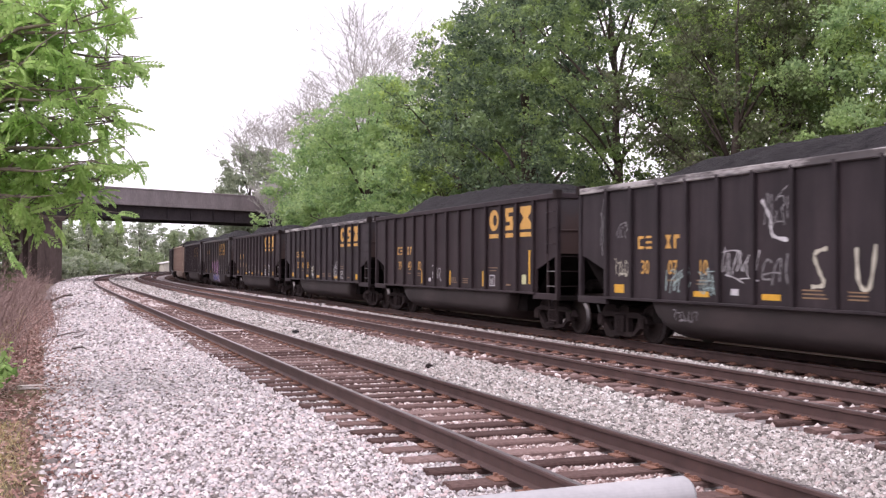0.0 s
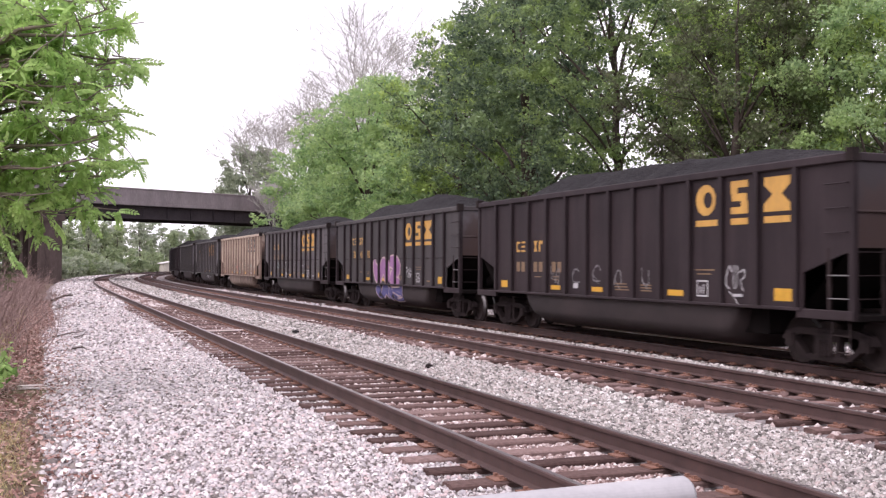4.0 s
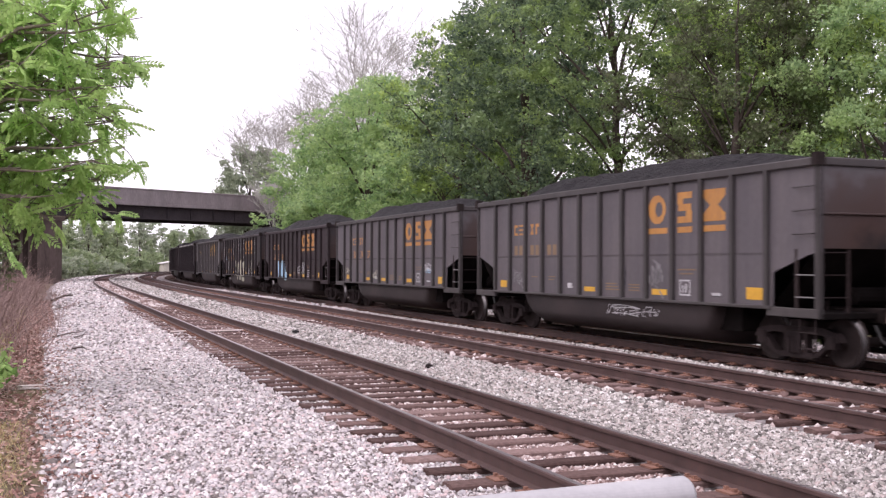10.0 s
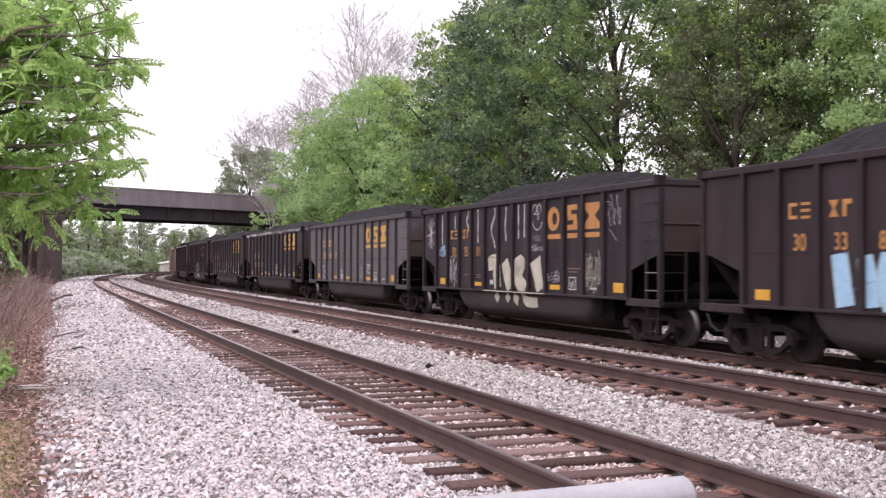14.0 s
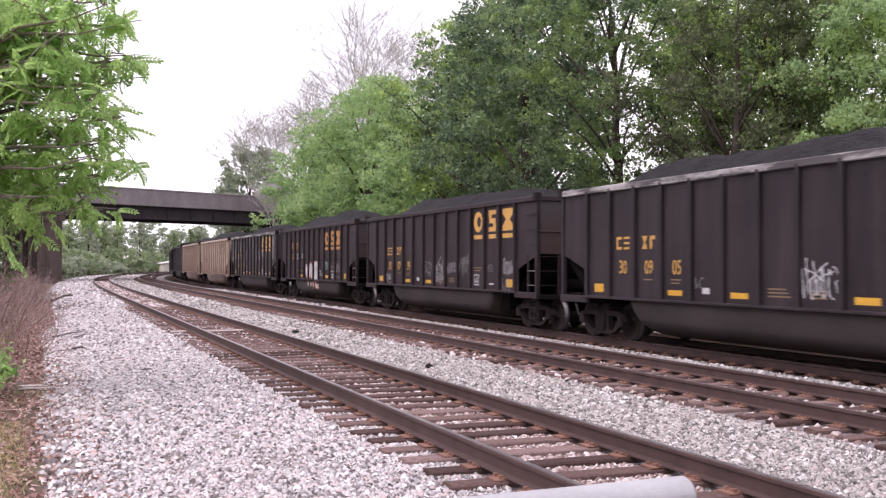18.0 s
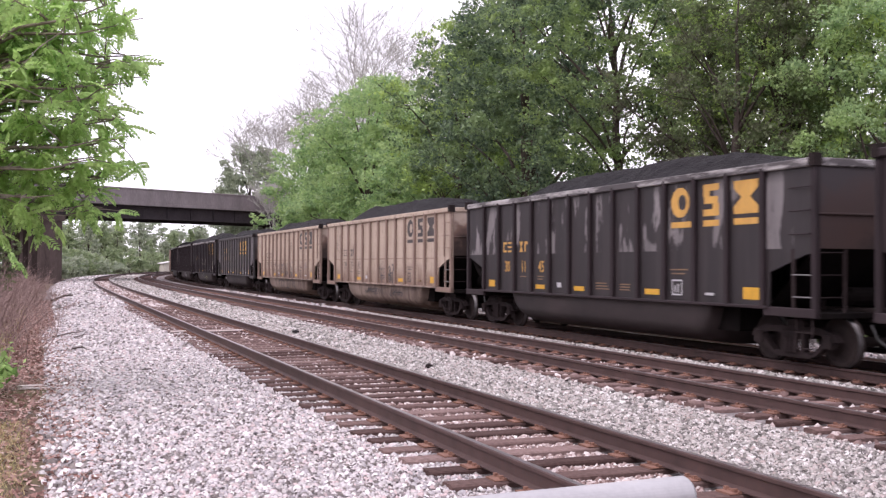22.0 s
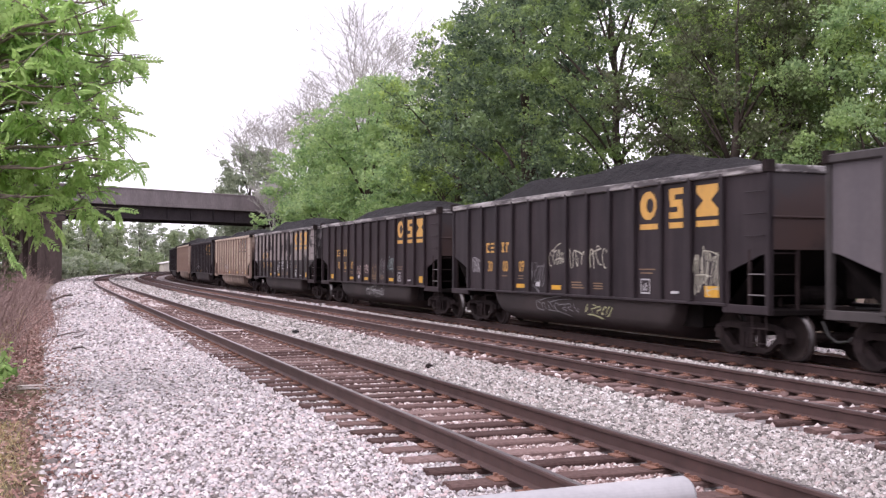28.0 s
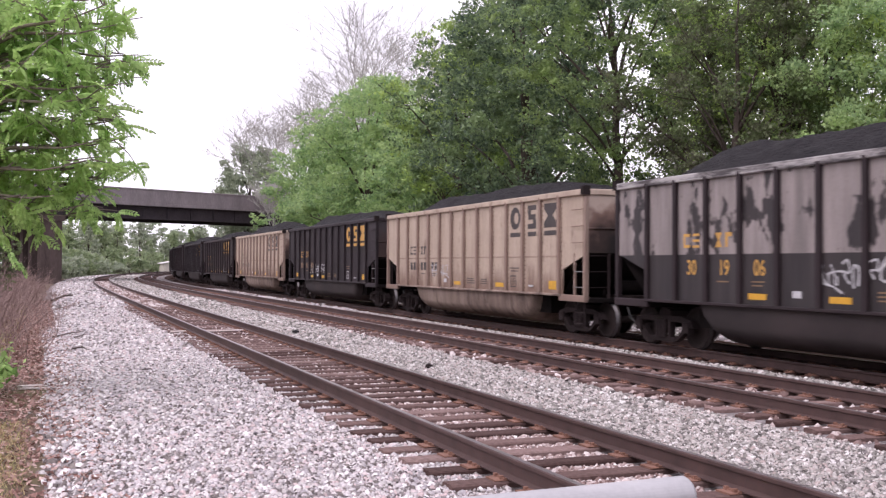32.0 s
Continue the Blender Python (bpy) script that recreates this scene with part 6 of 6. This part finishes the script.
tree(-17.7, 40.0, 5.2, 1.0, 270, M_VINE, 46, 84, 0.13, 0.05, 0.5, label="vine-hung sapling beside the bridge pier", limbs=16)


def tufts(name, count, s0, s1, o0, o1, seed, mat, label, blade=0.16, flat_share=0.0):
    """Grass blades or fallen leaves strewn over the verge."""
    rng = np.random.default_rng(seed)
    s, o = rng.uniform(s0, s1, count), o0 + (o1 - o0) * rng.beta(1.2, 1.6, count)
    x, y, _ = on_line(s, o)
    z = np.maximum(bed_z(np.maximum(o, -4.65)), -0.41) + 0.012
    d = rng.normal(0, 1, (count, 3)) * (0.5, 0.5, 0.1) + (0, 0, 0.0 if flat_share else 0.7)
    d /= np.linalg.norm(d, axis=1)[:, None]
    e = np.cross(d, rng.normal(0, 1, (count, 3)))
    e /= np.linalg.norm(e, axis=1)[:, None]
    ln = (blade * rng.uniform(0.4, 1.3, count))[:, None]
    w = ln * (0.35 if flat_share else 0.045)
    p = np.stack([x, y, z], 1)
    v = np.stack([p - e * w, p + e * w, p + d * ln + e * w * 0.2, p + d * ln - e * w * 0.2], 1)
    ob = part(name, fast_mesh(name, v.reshape(-1, 3), np.arange(count * 4).reshape(-1, 4)), mat)
    tagged(ob, label, "grass" if not flat_share else "leaf litter", kind="stuff")


tufts("dry_grass", 26000, 8.5, 15.5, -7.2, -4.5, 301, M_STRAW, "dry straw-coloured grass with green blades at the ballast edge", 0.08)
tufts("dry_grass", 8000, 14, 50, -8.5, -5.0, 302, M_STRAW, "dry straw-coloured grass under the brush", 0.3)
tufts("leaf_litter", 20000, 6, 60, -5.4, -3.6, 304, M_LITTER, "pinkish brown fallen leaves along the ballast edge", 0.06, 1.0)
tufts("leaf_litter", 22000, 4, 40, -9.5, -4.7, 303, M_LITTER, "pinkish brown fallen leaves on the verge", 0.07, 1.0)

# ---- odds and ends on the ballast ----
def lump(x, y, z, r, seed, mat, label, name="rock"):
    rng = random.Random(seed)
    sh = Shape()
    n, m = 7, 5
    v = []
    for j in range(m):
        a = math.pi * (j + 0.5) / m
        for i in range(n):
            b = 2 * math.pi * i / n
            q = r * rng.uniform(0.75, 1.2)
            v.append((q * math.sin(a) * math.cos(b), q * math.sin(a) * math.sin(b), q * 0.7 * math.cos(a)))
    f = [(j * n + i, j * n + (i + 1) % n, (j + 1) * n + (i + 1) % n, (j + 1) * n + i) for j in range(m - 1) for i in range(n)]
    f += [tuple(range(n - 1, -1, -1)), tuple((m - 1) * n + i for i in range(n))]
    sh.add(v, f[:-2] + [tuple(reversed(q)) for q in f[-2:]])
    tagged(part(name, sh, mat, at=pose(x, y, z)), label, "rock")


lump(-3.88, 27.0, -0.2, 0.1, 1, M_COAL, "dark lump of coal lying on pale ballast", "coal_lump")
lump(-0.24, 18.1, -0.2, 0.075, 2, M_UNDER, "dark stone lying on pale ballast")


def stick(pts, r, mat, label, name="stick"):
    tagged(part(name, Shape().tube(pts, [r, r * 0.9, r * 0.5][: len(pts)], 6), mat), label, "stick")


def on_bed(s_at, o, up=0.03):
    x, y, _ = on_line(s_at, o)
    return Vector((float(x), float(y), max(float(bed_z(o)), -0.41) + up))


def twig(a, b, r, mat, label, name="stick"):
    """A crooked stick lying between two spots on the stones."""
    m = ((a[0] + b[0]) / 2 + 0.08, (a[1] + b[1]) / 2)
    r *= 0.6
    stick([(a[0], a[1], -0.27), (m[0], m[1], -0.22), (b[0], b[1], -0.26)], r, mat, label, name)


DROPPED = "fallen dark twig on the ballast"
stick([on_bed(55.0, -4.0, 0.1), on_bed(56.0, -3.4, 0.3), on_bed(57.5, -3.0, 0.25)], 0.06, M_BARK, "fallen dead branch at the ballast edge", "branch")
twig((-17.1, 47.2), (-16.5, 50.1), 0.045, M_TWIG, "long fallen brown stick on the ballast")
twig((-9.88, 25.9), (-9.76, 27.9), 0.03, M_BARK, DROPPED)
twig((-9.3, 25.8), (-9.25, 26.9), 0.022, M_BARK, DROPPED)
twig((-8.12, 22.4), (-7.7, 22.1), 0.03, M_BARK, DROPPED)
twig((-6.46, 19.6), (-6.14, 19.8), 0.012, M_TWIG, "thin fallen twig on the ballast")
twig((-5.3, 17.9), (-4.95, 17.5), 0.018, M_BARK, DROPPED)
twig((-6.7, 34.9), (-6.05, 33.9), 0.05, M_BARK, "dark splintered wood between the tracks", "wood_scrap")


def board(x, y, z, ln, w, turn, label):
    sh = Shape().box(-ln / 2, ln / 2, -w / 2, w / 2, -0.012, 0.012, 0.004)
    tagged(part("board", sh, M_WOODPALE, at=pose(x, y, z, 3, 4, turn)), label, "board")


board(-6.42, 16.2, -0.385, 0.62, 0.06, 55, "narrow bleached board lying at the ballast edge")
board(-6.62, 16.5, -0.385, 0.5, 0.13, 65, "bleached board lying in the leaf litter")
board(-7.5, 20.3, -0.3, 0.3, 0.16, 20, "white scrap of board on the ballast")
q = on_bed(29.4, 0.0, 0.0)
tagged(part("bleached_tie", Shape().box(-1.25, 1.25, -0.11, 0.11, -0.1, 0.032, 0.01), M_WOODPALE, at=pose(q.x, q.y, -0.2, 0, 0, 21.4)), "pale new timber tie among weathered ones", "railway tie")


def weed(x, y, seed):
    """A leafy green weed at the verge."""
    rng = np.random.default_rng(seed)
    rnd = random.Random(seed)
    w = tagged(new("plant"), "leafy bright green weed at the ballast edge", "plant")
    w.location = (x, y, -0.42)
    sh = Shape()
    pts = []
    for i in range(14):
        e = Vector((rnd.gauss(0, 0.16), rnd.gauss(0, 0.16), rnd.uniform(0.35, 0.85)))
        sh.tube([(0, 0, 0), e * 0.5 + Vector((0, 0, 0.05)), e], [0.008, 0.006, 0.003], 4)
        for k in range(16):
            pts.append(e * rnd.uniform(0.4, 1.05) + Vector((rnd.gauss(0, 0.05), rnd.gauss(0, 0.05), rnd.gauss(0, 0.04))))
    part("stalks", sh, M_BARK, w)
    v, f = leaf_quads(rng, np.array(pts), 0.11)
    part("foliage", fast_mesh("foliage", v, f), M_LEAF_NEAR, w)


weed(-7.05, 16.0, 1)
weed(-6.75, 15.1, 2)


# ---- everything that moves ----
def train_arc(t):
    """How far the lead corner of the car numbered 0 stands along the train's track."""
    return 14.9 - 10.635 * (t - 13)


def car_pose(arc, half):
    """A car rides with its two trucks on the track."""
    ends = []
    for a in (arc - half + 1.15, arc + half - 1.15):
        s = np.interp(a, ARC3, S)
        x, y, _ = on_line(s, D3)
        ends.append(Vector((float(x), float(y))))
    mid, way = (ends[0] + ends[1]) / 2, ends[0] - ends[1]
    return Matrix.Translation((mid.x, mid.y, Z3)) @ Matrix.Rotation(math.atan2(way.y, way.x), 4, "Z")


def motions():
    times = [i * 1.0 for i in range(33)]
    for n, car in CARS.items():
        half = CONSIST[n][0][0]
        rows = []
        for t in times:
            arc = train_arc(t) + n * CAR_PITCH + SLACK[n] + half - 0.06
            rows.append((t, car_pose(arc, half)))
        walk(car, rows)
    # boughs of the near tree stir in the wind
    rnd = random.Random(4)
    for b in BOUGHS:
        at, ph, am = b.location.copy(), rnd.uniform(0, 6.28), rnd.uniform(0.3, 0.9)
        rows = [(t, Matrix.Translation(at) @ pose(0, 0, 0, 0, am * math.sin(t * 1.9 + ph) + 0.4 * math.sin(t * 0.6 + ph), 0.6 * am * math.sin(t * 1.3 + 2 * ph))) for t in [i * 0.5 for i in range(65)]]
        walk(b, rows)
    turn = [i / 15 for i in range(int(32 * 15) + 1)]
    for w in WHEELSETS:
        at = w.location.copy()
        rows = []
        for t in turn:
            a = (train_arc(0) - train_arc(t)) / 0.44
            rows.append((t, Matrix.Translation(at) @ Matrix.Rotation(a, 4, "Y")))
        walk(w, rows)


motions()
